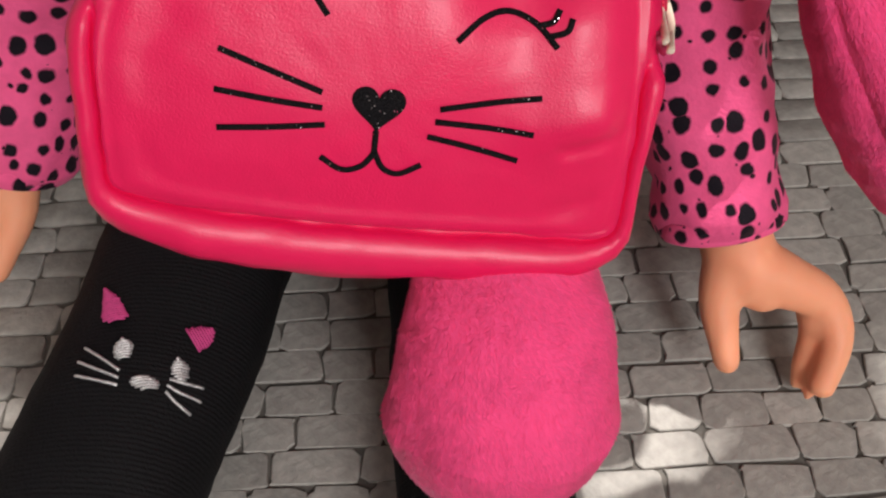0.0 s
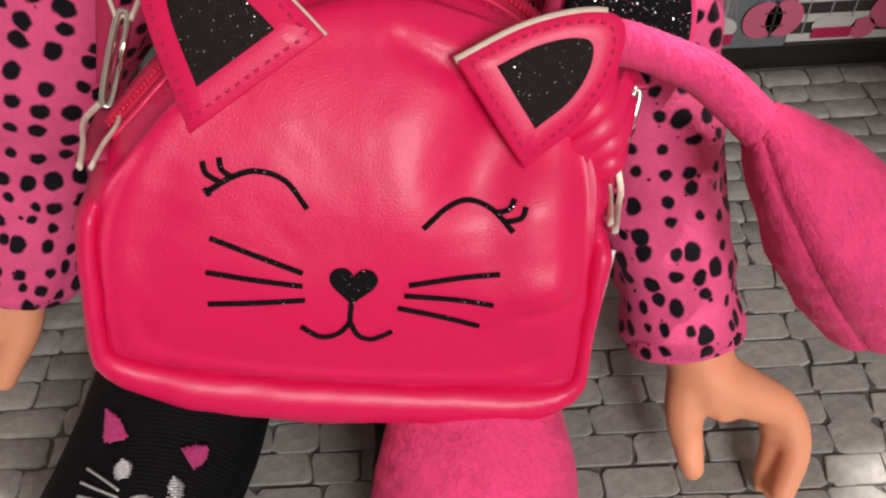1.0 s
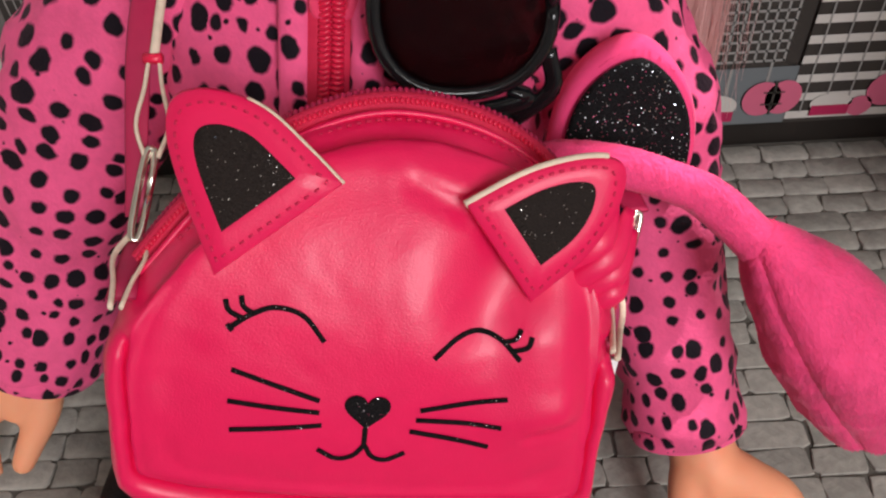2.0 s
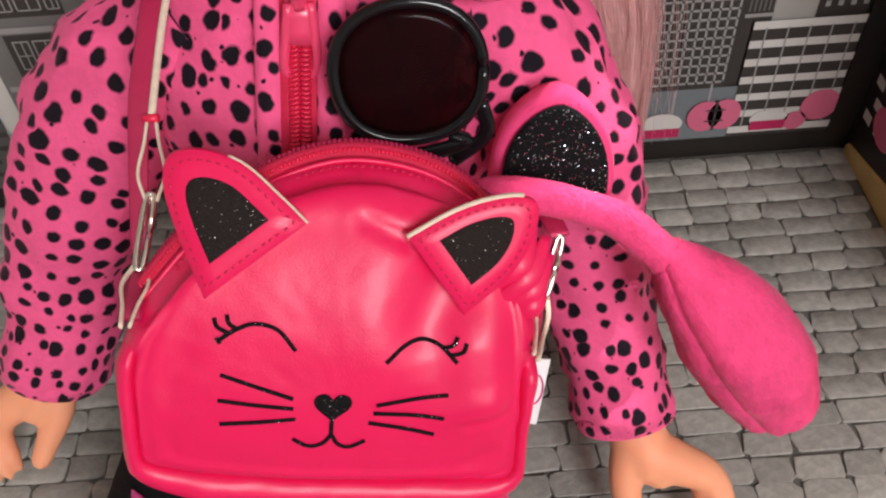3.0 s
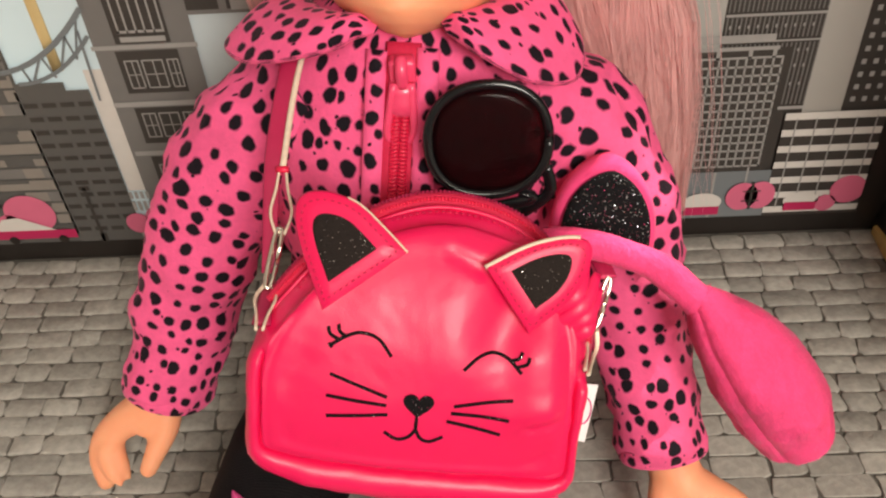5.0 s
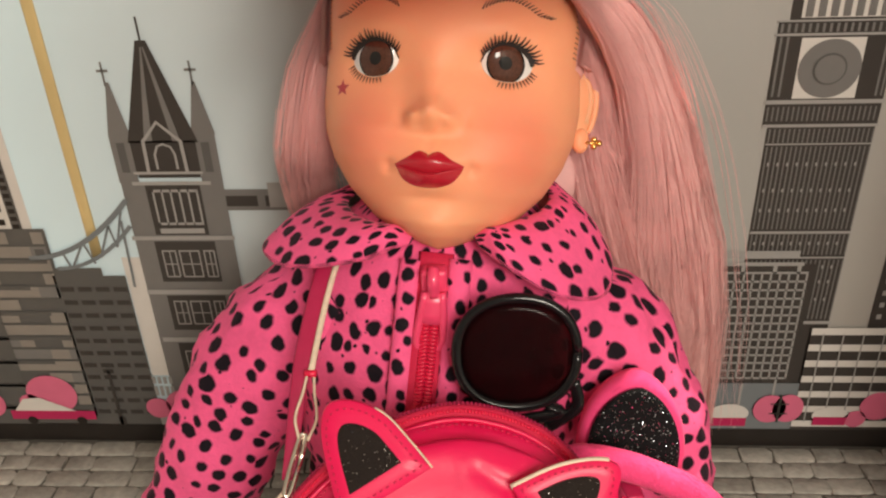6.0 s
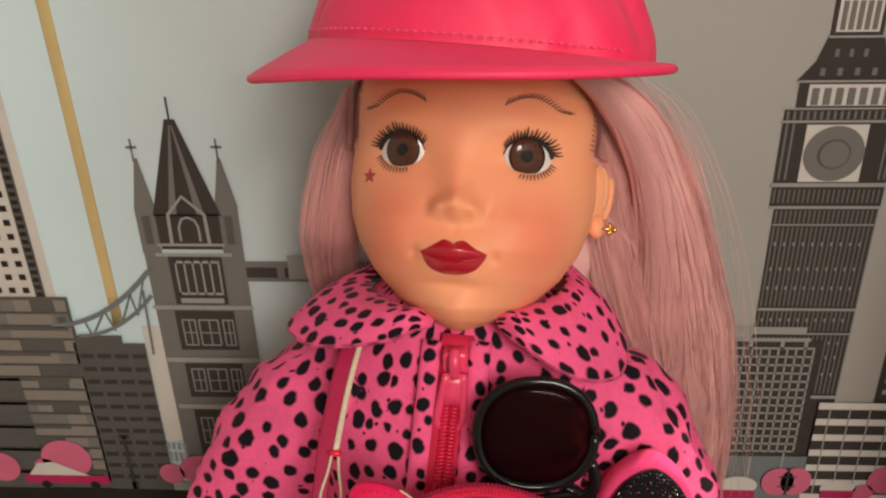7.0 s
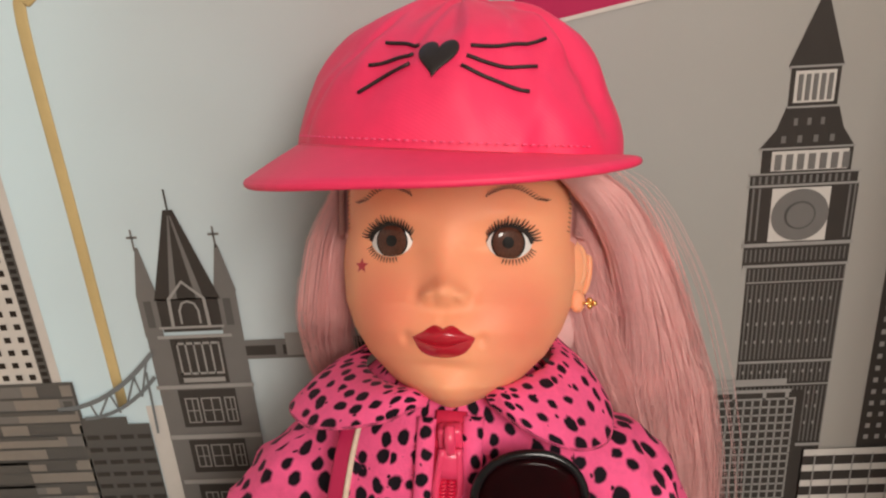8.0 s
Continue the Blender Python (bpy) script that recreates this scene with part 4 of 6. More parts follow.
        flesh.append(tube([tuple(w[0] + Vector((0.0, 0.06, 0.06))), m(0.015, -0.02, -0.015), m(0.05, -0.07, -0.06), m(0.075, -0.11, -0.095), m(0.085, -0.125, -0.11)], [0.085, 0.098, 0.080, 0.05, 0.008], 18, 5))
        for k in range(2):
            n = lambda x, y, z: m(x + outward, y * short, z * short)
            flesh.append(tube([n(0.20, -0.13 + 0.03 * k, -0.17), n(0.25 - 0.03 * k, -0.2 + 0.04 * k, -0.25), n(0.215 - 0.03 * k, -0.29 + 0.04 * k, -0.33), n(0.18 - 0.03 * k, -0.35 + 0.05 * k, -0.39)], [0.046, 0.048, 0.04, 0.012], 14, 5))
        pieces.append(fused(flesh, 0.010, 16))
    # hair: locks that leave the head under the cap
    def lock(points, r, n, spread, seed, flat=0.6, loose=0.0):
        """A lock of hair: a ribbed soft body and fine hairs that run along its skin."""
        rng = np.random.RandomState(seed)
        path = np.array([tuple(p) for p in smoothed(points, 4)])
        m = len(path)
        s = np.linspace(0, 1, m)
        wide = np.interp(s, np.linspace(0, 1, len(spread)), spread)

        def skin(a, i, d):
            rib = 1 + 0.07 * noise.noise(Vector((math.cos(a) * 2, math.sin(a) * 2, s[i] * 2.0 + seed))) + 0.03 * noise.noise(Vector((math.cos(a) * 7, math.sin(a) * 7, s[i] * 1.5 + seed)))
            w = wide[i] * rib * d
            return Vector((path[i][0] + math.cos(a) * w, path[i][1] + math.sin(a) * w * flat, path[i][2]))
        bms = []
        if not loose:
            body = bmesh.new()
            ring_faces(body, [[skin(2 * math.pi * j / 72, i, 0.96 if i < m - 1 else 0.5) for j in range(72)] for i in range(m)], mat=8)
            bms.append(body)
        verts, faces = [], []
        for k in range(n):
            a, d = rng.uniform(0, 2 * np.pi), rng.uniform(0.94, 1.03) if not loose else rng.rand() ** 0.5
            drift = rng.normal(0, 0.25)
            stop = m if rng.rand() < 0.6 else rng.randint(int(m * 0.7), m + 1)
            first = 0 if rng.rand() < 0.5 else rng.randint(0, m // 3)
            pts = [skin(a + drift * s[i], i, d) for i in range(first, stop)]
            if rng.rand() < (0.7 if loose and n < 100 else 0.04):
                off = Vector(rng.normal(0, 0.06, 3))
                pts = [p + off * (i / len(pts)) ** 2 for i, p in enumerate(pts)]
            if len(pts) < 3:
                continue
            st = len(verts)
            q = len(pts)
            for i, c in enumerate(pts):
                rr = r * (1 - 0.6 * (i / q) ** 3)
                for j in range(3):
                    b = 2.0944 * j + a
                    verts.append((c[0] + rr * math.cos(b), c[1] + rr * math.sin(b), c[2]))
            for i in range(q - 1):
                for j in range(3):
                    j2 = (j + 1) % 3
                    faces.append((st + 3 * i + j, st + 3 * i + j2, st + 3 * i + 3 + j2, st + 3 * i + 3 + j))
        me = bpy.data.meshes.new("tmp")
        me.from_pydata(verts, [], faces)
        bm = bmesh.new()
        bm.from_mesh(me)
        bpy.data.meshes.remove(me)
        for f in bm.faces:
            f.material_index = 8
        return bms + [bm]
    strands = []
    H = in_head
    # crown mass under the cap and behind the ears
    pieces.append(ellipsoid(H(0, -0.12, 0.17), (0.485, 0.45, 0.47), (HX, HF, HZ), 40, 20, mat=8))
    fall = [(0.60, -1.0, 2.99), (0.765, -0.93, 2.82), (0.90, -0.84, 2.55), (1.0, -0.77, 2.21), (1.07, -0.73, 1.81), (1.15, -0.69, 1.40), (1.23, -0.65, 1.02), (1.31, -0.61, 0.70)]
    under = [(0.62, -0.56, 2.75), (0.71, -0.60, 2.5), (0.80, -0.65, 2.2), (0.90, -0.66, 1.85), (1.02, -0.64, 1.45), (1.13, -0.6, 1.05), (1.2, -0.56, 0.8)]
    pieces.append(ellipsoid(H(0.36, -0.30, -0.12), (0.22, 0.14, 0.32), (HX, HF, HZ), 32, 16, mat=8))
    strands += lock(fall, 0.0016, 2600, (0.06, 0.095, 0.10, 0.135, 0.20, 0.19, 0.12, 0.04), 1, 0.45)
    strands += lock([Vector(p) + Vector((0.03, 0.03, 0.0)) for p in fall], 0.0012, 700, (0.05, 0.08, 0.10, 0.15, 0.22, 0.21, 0.15, 0.08), 8, 0.5, 1.0)
    strands += lock(under, 0.0016, 1600, (0.10, 0.14, 0.15, 0.18, 0.18, 0.12, 0.05), 2, 0.5)
    strands += lock([(0.60, -0.66, 2.86), (0.67, -0.68, 2.60), (0.75, -0.71, 2.28), (0.84, -0.73, 1.95), (0.94, -0.71, 1.6), (1.04, -0.66, 1.22), (1.13, -0.62, 0.9)], 0.0013, 1100, (0.05, 0.09, 0.13, 0.15, 0.14, 0.09, 0.03), 12, 0.6)
    strands += lock([(0.60, -0.84, 2.94), (0.73, -0.77, 2.66), (0.82, -0.72, 2.32), (0.93, -0.70, 1.9), (1.04, -0.66, 1.45), (1.14, -0.62, 1.0)], 0.0014, 1200, (0.07, 0.12, 0.14, 0.15, 0.13, 0.05), 13, 0.5)
    strands += lock([Vector(p) + Vector((0.07, 0.02, 0.02)) for p in fall], 0.0009, 70, (0.08, 0.14, 0.17, 0.22, 0.27, 0.27, 0.22, 0.15), 14, 0.5, 1.0)
    # combed back from the hairline over the sides of the head
    for sg in (1, -1):
        rows = []
        for i in range(31):
            z = 0.05 + 0.47 * i / 30
            w, df, db = interp(z, W_KEYS), interp(z, F_KEYS), interp(z, B_KEYS)
            row = []
            for j in range(37):
                a = radians(69 + 5 * math.sin(z * 9) + 100 * j / 36)
                k = 1.0 + 0.07 * min(1.0, j / 6) * min(1.0, (i + 1) / 6) + 0.003 * noise.noise(Vector((z * 38, j * 0.12, sg)))
                row.append(H(sg * w * k * math.sin(a), (df if math.cos(a) > 0 else db) * k * math.cos(a) - 0.0, z - 0.10 * (j / 36) * (1 if z < 0.3 else 0.6)))
            rows.append(row)
        bm = bmesh.new()
        ring_faces(bm, rows, closed=False, cap=False, mat=8)
        pieces.append(bm)
        for k in range(26):
            z0 = 0.07 + 0.28 * k / 25
            pts = []
            for j in range(7):
                a = radians(68 + 5 * math.sin(z0 * 9) + 13 * j)
                z = z0 - 0.012 * j * j * 0.35
                w, df, db = interp(z, W_KEYS), interp(z, F_KEYS), interp(z, B_KEYS)
                kk = 1.0 + (0.035 + 0.032 * j if sg > 0 else 0.035 + 0.022 * j)
                pts.append(H(sg * w * kk * math.sin(a), (df if math.cos(a) > 0 else db) * kk * math.cos(a), z))
            strands += lock(pts, 0.0015, 120, (0.007, 0.012, 0.016, 0.02, 0.024), 30 + k + 40 * (sg > 0), 1.0, 1.0)
        for k in range(13):
            z = 0.085 + 0.215 * k / 12
            x = sg * (interp(z, W_KEYS) * math.sin(radians(66 + 5 * math.sin(z * 9))))
            pieces.append(stroke([(x - sg * 0.006, z), (x + sg * 0.012, z - 0.002)], 0.0042, 7, 0.006))
    # other side: a thin veil that falls behind the shoulder
    veil = [H(-0.43, -0.02, 0.3), H(-0.51, -0.08, 0.05), H(-0.54, -0.14, -0.25), (-0.37, -0.62, 2.0), (-0.36, -0.5, 1.6), (-0.40, -0.45, 1.1)]
    strands += lock(veil, 0.0014, 1100, (0.05, 0.07, 0.07, 0.055, 0.05, 0.04), 4, 0.6)
    strands += lock([Vector(p) + Vector((-0.035, 0.0, 0.0)) for p in veil], 0.0010, 600, (0.06, 0.11, 0.13, 0.12, 0.10, 0.07), 9, 0.6, 1.0)
    for sd, sg in ((6, 1),):
        strands += lock([H(sg * 0.46, -0.05, 0.28), H(sg * 0.66, -0.1, 0.0), H(sg * 0.72, -0.15, -0.4), (0.2 + sg * 0.9, -0.5, 1.6)], 0.0006, 9, (0.05, 0.08, 0.1, 0.12), sd, 0.6, 1.0)
    return joined(*pieces, *strands)


cheeks(SKIN, [on_face(sx * 0.27, -0.25) * U for sx in (-1, 1)], 0.030, (0.82, 0.17, 0.12))
doll = part("doll", doll_mesh(), [SKIN, LIP, BLUSH, LASH, EYE_WHITE, IRIS, PUPIL, BROW, HAIR])
tagged(doll, "vinyl play doll with long pale pink hair, sitting on cobbles", "doll")

for sx in (-1, 1):
    e = thing("earring", in_head((0.53 if sx > 0 else 0.435) * sx, 0.02 if sx > 0 else 0.0, -0.192), "tiny gold flower stud earring in the ear", "earring", "earrings")
    c = in_head((0.53 if sx > 0 else 0.435) * sx, 0.02 if sx > 0 else 0.0, -0.192)
    part("stud", joined(*[ellipsoid(c + HX * (0.012 * math.cos(k * 2.1)) + HZ * (0.014 * math.sin(k * 2.1)), (0.012, 0.012, 0.012), None, 10, 6) for k in range(3)]), GOLD, e)
    part("pin", tube([c, c - HX * sx * 0.04], 0.006, 6, 2), GOLD, e)


# ---- jacket ----
TZ = [0.3, 0.6, 0.95, 1.3, 1.64, 1.86, 2.0, 2.1, 2.16]
TCX = [0.15, 0.15, 0.15, 0.16, 0.165, 0.17, 0.175, 0.18, 0.18]
TCY = [-1.0, -1.08, -1.18, -1.17, -1.10, -1.02, -0.97, -0.93, -0.92]
TA = [0.50, 0.55, 0.56, 0.55, 0.56, 0.53, 0.45, 0.34, 0.28]
TB = [0.38, 0.42, 0.43, 0.40, 0.39, 0.35, 0.32, 0.27, 0.24]


def torso(z, keys):
    return float(np.interp(z, TZ, keys))


def chest(x, z, lift=0.0):
    a = torso(z, TA)
    s = min(0.98, abs(x - torso(z, TCX)) / a)
    return Vector((x, torso(z, TCY) - torso(z, TB) * math.sqrt(1 - s * s) - lift, z))


jacket = thing("jacket", (0.16, -1.1, 0.3), "hot pink velour jacket with black leopard spots, zipped up", "jacket")


def torso_mesh():
    rings = []
    zs = [0.3 + (2.16 - 0.3) * k / 44 for k in range(45)]
    seg = 64
    for z in zs:
        ring = []
        for j in range(seg):
            t = 2 * math.pi * j / seg
            p = Vector((torso(z, TCX) + torso(z, TA) * math.sin(t), torso(z, TCY) - torso(z, TB) * math.cos(t), z))
            w = 0.046 * noise.noise(p * 4.0) + 0.026 * noise.noise(Vector((p.x * 11, p.y * 11, p.z * 7)))
            ring.append(p + Vector((math.sin(t), -math.cos(t), 0)) * w)
        rings.append(ring)
    bm = bmesh.new()
    ring_faces(bm, rings, uv=lambda a, b: (b / seg * 3.1 * U, zs[a] * U))
    return bm


part("torso", torso_mesh(), SPOTS, jacket)


def sleeve(points, radii, seed):
    bm = tube(points, radii, 48, 10, wrinkle=0.040, seed=seed, uv_len=0.94)
    s = part("sleeve", bm, SPOTS, jacket)
    a, b = Vector(points[-2]), Vector(points[-1])
    d = (b - a).normalized()
    part("cuff_hem", tube([b - d * 0.05, b - d * 0.02, b + d * 0.01, b + d * 0.022], [radii[-1] * 1.0, radii[-1] * 1.06, radii[-1] * 1.03, radii[-1] * 0.9], 32, 4, uv_len=0.94, seed=seed + 3), SPOTS, s)


sleeve([(0.52, -1.0, 1.72), (0.80, -1.08, 1.55), (0.97, -1.25, 1.2), (1.05, -1.46, 0.85), (1.135, -1.80, 0.42)], [0.28, 0.27, 0.24, 0.215, 0.175], 1)
sleeve([(-0.2, -1.0, 1.72), (-0.50, -1.08, 1.55), (-0.74, -1.2, 1.2), (-0.89, -1.33, 0.85), (-1.03, -1.48, 0.53)], [0.28, 0.27, 0.24, 0.215, 0.185], 2)


def collar(inner, edge, shift):
    """A soft turned-down collar flap between its fold line and its rounded edge."""
    n, m = 40, 20
    a = smoothed(inner, 16)
    b = smoothed(edge, 16)
    rings = []
    for i in range(n + 1):
        s = i / n
        p0 = a[min(len(a) - 1, round(s * (len(a) - 1)))]
        p1 = b[min(len(b) - 1, round(s * (len(b) - 1)))]
        out = (p1 - p0)
        up = Vector((out.x * 0.3, -0.45, 0.85)).normalized()
        ends = min(1.0, s * 8 + 0.25)
        ring = []
        for j in range(m):
            t = 2 * math.pi * j / m
            u = 0.5 - 0.5 * math.cos(t)
            p = p0.lerp(p1, u)
            th = 0.040 * math.sin(t) * (0.8 + 0.3 * u)
            puff = (0.05 * math.sin(math.pi * u ** 0.8) + 0.035 * u) * ends
            ring.append(p + up * (th * ends + puff + 0.010 * noise.noise(p * 8)))
        rings.append(ring)
    bm = bmesh.new()
    ring_faces(bm, rings, uv=lambda i, j: (i / n * 0.95 * U + shift, (0.5 - 0.5 * math.cos(2 * math.pi * j / m)) * 0.34 * U * (1 if j < m / 2 else -1)))
    part("collar", bm, SPOTS, jacket)


collar([(0.10, -1.23, 2.165), (-0.05, -1.17, 2.165), (-0.16, -1.03, 2.14), (-0.19, -0.87, 2.11), (-0.10, -0.70, 2.09)],
       [(0.075, -1.31, 2.16), (-0.05, -1.36, 2.125), (-0.22, -1.33, 2.065), (-0.40, -1.22, 2.0), (-0.50, -1.07, 1.98), (-0.47, -0.93, 1.96), (-0.32, -0.75, 1.96)], -0.3)
collar([(0.285, -1.23, 2.155), (0.41, -1.17, 2.16), (0.545, -1.03, 2.15), (0.56, -0.87, 2.13), (0.47, -0.70, 2.11)],
       [(0.315, -1.31, 2.145), (0.44, -1.38, 2.065), (0.62, -1.34, 1.935), (0.765, -1.2, 1.86), (0.80, -1.07, 1.92), (0.75, -0.93, 1.98), (0.62, -0.75, 2.05)], 0.3)

# zip of the jacket
for sg in (-1, 1):
    pz = [2.06, 1.9, 1.75, 1.6, 1.4, 1.2]
    part("placket", tube([chest(0.105 + 0.055 * (z - 1.6) / 0.45 + sg * 0.088, z, 0.014) for z in pz], 0.042, 14, 6, squash=0.55, side=(0, 1, 0), uv_len=True, seed=8 + sg), SPOTS, jacket)
zip_x = lambda z: 0.105 + 0.055 * (z - 1.6) / 0.45
zip_part = part("zip_tape", tube([chest(zip_x(z), z, 0.012) for z in (2.08, 1.9, 1.75, 1.6, 1.4, 1.2)], 0.062, 12, 6, squash=0.2, side=(0, 1, 0)), ZIP_TAPE, jacket)
teeth = []
for k in range(72):
    z = 1.2 + k * 0.0118
    for s in (-1, 1):
        c = chest(zip_x(z) + s * 0.016, z, 0.028)
        teeth.append(tube([c + Vector((-0.014, 0, 0.002 * s)), c + Vector((0, -0.008, 0)), c + Vector((0.014, 0, -0.002 * s))], 0.0058, 6, 2))
part("zip_teeth", joined(*teeth), ZIP, zip_part)
slider = chest(zip_x(2.02), 2.02, 0.04)
part("slider", joined(box(slider + Vector((-0.045, -0.03, -0.05)), slider + Vector((0.045, 0.03, 0.05)), 0.014), tube([slider + Vector((0, -0.02, 0.06)), slider + Vector((0, -0.055, 0.03)), slider + Vector((0, -0.05, -0.03))], 0.022, 10, 4)), TAB, jacket, "pink plastic zip slider")
p0, p1 = slider + Vector((0.0, -0.05, -0.02)), slider + Vector((-0.02, -0.10, -0.20))
pull = joined(tube([p0 + Vector((-0.03, 0, 0)), (p0 + p1) / 2 + Vector((-0.04, 0, 0)), p1 + Vector((-0.045, 0, 0)), p1 + Vector((0, 0, -0.03)), p1 + Vector((0.045, 0, 0)), (p0 + p1) / 2 + Vector((0.04, 0, 0)), p0 + Vector((0.03, 0, 0))], 0.015, 8, 4), tube([p0, p0.lerp(p1, 0.6)], [0.04, 0.045], 12, 3, squash=0.35, side=(0, 1, 0)))
part("zip_pull", pull, TAB, jacket, "pink plastic zip pull")

# ---- leggings ----
leggings = thing("leggings", (0.1, -1.4, 0.02), "black knitted leggings with a silver cat face stitched on", "leggings")
LEG = [(-0.2, -1.2, 0.40), (-0.42, -1.6, 0.34), (-0.53, -2.05, 0.29), (-0.66, -2.5, 0.28), (-0.80, -3.1, 0.24)]
leg_r = [0.30, 0.285, 0.285, 0.27, 0.2]
part("leg", tube(LEG, leg_r, 36, 8, wrinkle=0.012, seed=4), BLACK_KNIT, leggings)
part("leg", tube([(0.38, -1.2, 0.40), (0.39, -1.7, 0.33), (0.38, -2.2, 0.28), (0.37, -2.7, 0.26), (0.37, -3.1, 0.24)], [0.30, 0.27, 0.25, 0.23, 0.2], 36, 8, wrinkle=0.012, seed=5), BLACK_KNIT, leggings)
leg_path = smoothed(LEG, 8)


def on_leg(x, y, lift=0.006):
    """The top of the leg over a point of the plan."""
    ys = [-p.y for p in leg_path]
    c = Vector((np.interp(-y, ys, [p.x for p in leg_path]), y, np.interp(-y, ys, [p.z for p in leg_path])))
    r = float(np.interp(np.interp(-y, ys, np.linspace(0, 1, len(ys))), [0, 0.25, 0.5, 0.75, 1], leg_r)) + lift
    dx = (x - c.x) * 0.97
    return Vector((x, y, c.z + math.sqrt(max(0.01, r * r - dx * dx))))


def thread_patch(outline, across, r):
    """Satin stitches side by side that fill an outline; across is the way the threads run."""
    ax = Vector(across).normalized()
    ay = Vector((-ax.y, ax.x))
    pts = [Vector(p) for p in outline]
    lo, hi = min(p.dot(ay) for p in pts), max(p.dot(ay) for p in pts)
    out = []
    k = lo + r
    while k < hi:
        cuts = []
        for p, q in zip(pts, pts[1:] + pts[:1]):
            a, b = p.dot(ay) - k, q.dot(ay) - k
            if a * b < 0:
                cuts.append((p + (q - p) * (a / (a - b))).dot(ax))
        if len(cuts) > 1:
            a, b = min(cuts) - random.uniform(0, r), max(cuts) + random.uniform(0, r)
            ends = [ax * s + ay * k for s in (a, (a + b) / 2, b)]
            out.append(tube([on_leg(p.x, p.y, h) for p, h in zip(ends, (0.006, 0.013, 0.006))], r, 6, 3))
        k += r * 1.7
    return joined(*out)


random.seed(8)
for tip, l, r in (((-0.62, -2.03), (-0.605, -2.135), (-0.54, -2.125)), ((-0.335, -2.12), (-0.395, -2.145), (-0.365, -2.19))):
    mid = ((tip[0] + l[0] + r[0]) / 3, (tip[1] + l[1] + r[1]) / 3)
    bow = lambda p, q, s: tuple(((p[i] + q[i]) / 2 - mid[i]) * (1 + s) + mid[i] for i in (0, 1))
    outline = [tip, bow(tip, l, 0.15), l, bow(l, r, 0.2), r, bow(r, tip, 0.6)]
    tagged(part("stitched_ear", thread_patch(outline, (r[0] - l[0], r[1] - l[1]), 0.0042), PINK_THREAD, leggings, "pink stitched cat ear"), kind="stuff")
for ex, ey, a, b in ((-0.54, -2.22, 0.022, 0.028), (-0.405, -2.255, 0.017, 0.028), (-0.48, -2.305, 0.032, 0.018)):
    outline = [(ex + a * math.cos(t), ey + b * math.sin(t)) for t in [2 * math.pi * k / 14 for k in range(14)]]
    tagged(part("stitched_eye" if b > 0.025 else "stitched_nose", thread_patch(outline, (1, 0.3), 0.0042), SILVER_THREAD, leggings, "silver stitched patch"), kind="stuff")
for line in ([(-0.64, -2.21), (-0.59, -2.245), (-0.54, -2.28)], [(-0.65, -2.25), (-0.6, -2.275), (-0.54, -2.3)], [(-0.65, -2.29), (-0.6, -2.305), (-0.54, -2.32)], [(-0.425, -2.285), (-0.39, -2.285), (-0.355, -2.28)], [(-0.43, -2.302), (-0.40, -2.312), (-0.36, -2.315)], [(-0.432, -2.318), (-0.41, -2.338), (-0.38, -2.355)]):
    p = smoothed([Vector((x, y, 0)) for x, y in line], 4)
    thread = tube([on_leg(a.x, a.y, 0.009 + 0.0015 * (k % 2)) for k, a in enumerate(p)], 0.0042, 6, 2)
    part("stitched_whisker", thread, SILVER_THREAD, leggings, "silver stitched whisker")

# ---- handbag ----
BO = Vector((0.1925, -2.2797, 1.4391))
BN = Vector((0.1149, -0.8566, 0.5031)).normalized()
BX = Vector((0.9791, 0.0123, -0.2028))
BX = (BX - BN * BX.dot(BN)).normalized()
BZ = BN.cross(BX)
if BZ.z < 0:
    BZ = -BZ


def bag_rim(t):
    """Distance of the front panel's seam from the middle: an arched top, straight sides, a flat foot with tight corners."""
    c, s = math.cos(t), math.sin(t)
    if s >= 0:
        g = 1.85 if c < 0 else 2.25
        return (abs(c / 0.484) ** g + abs(s / 0.542) ** g) ** (-1 / g)
    r = 0.3
    for k in range(6):
        x, z = c * r, s * r
        a = 0.484 + (0.08 * z if x < 0 else -0.09 * z)
        b = 0.257 - (0.034 if x < 0 else 0.006) * (x / 0.46) ** 2
        r = (abs(c / a) ** 22 + abs(s / b) ** 22) ** (-1 / 22)
    return r


CREASES = [((0.47, -0.02), (0.36, -0.065), 0.016, -0.014), ((0.46, 0.01), (0.30, -0.03), 0.06, 0.010), ((0.46, -0.15), (0.38, -0.19), 0.018, -0.007), ((0.29, 0.42), (0.23, 0.22), 0.09, -0.030), ((0.11, 0.50), (0.12, 0.14), 0.13, 0.016), ((0.36, 0.16), (0.40, 0.02), 0.11, 0.034), ((-0.46, -0.02), (-0.40, -0.16), 0.02, -0.006), ((0.05, 0.47), (0.16, 0.42), 0.02, -0.014), ((-0.44, 0.02), (-0.36, 0.10), 0.03, -0.004)]


def bag_swell(x, z):
    t = math.atan2(z, x)
    s = min(1.0, math.hypot(x, z) / bag_rim(t))
    h = 0.0
    for (ax, az), (bx, bz), w, d in CREASES:
        k = max(0.0, min(1.0, ((x - ax) * (bx - ax) + (z - az) * (bz - az)) / ((bx - ax) ** 2 + (bz - az) ** 2)))
        h += d * math.exp(-((x - ax - k * (bx - ax)) ** 2 + (z - az - k * (bz - az)) ** 2) / (w * w))
    return (0.006 * (1 - s ** 2.4) + 0.02 * (1 - (x / 0.48) ** 2) - 0.012 + 0.007 * math.exp(-((s - 0.92) / 0.06) ** 2) + h * min(1.0, (1 - s) * 7))


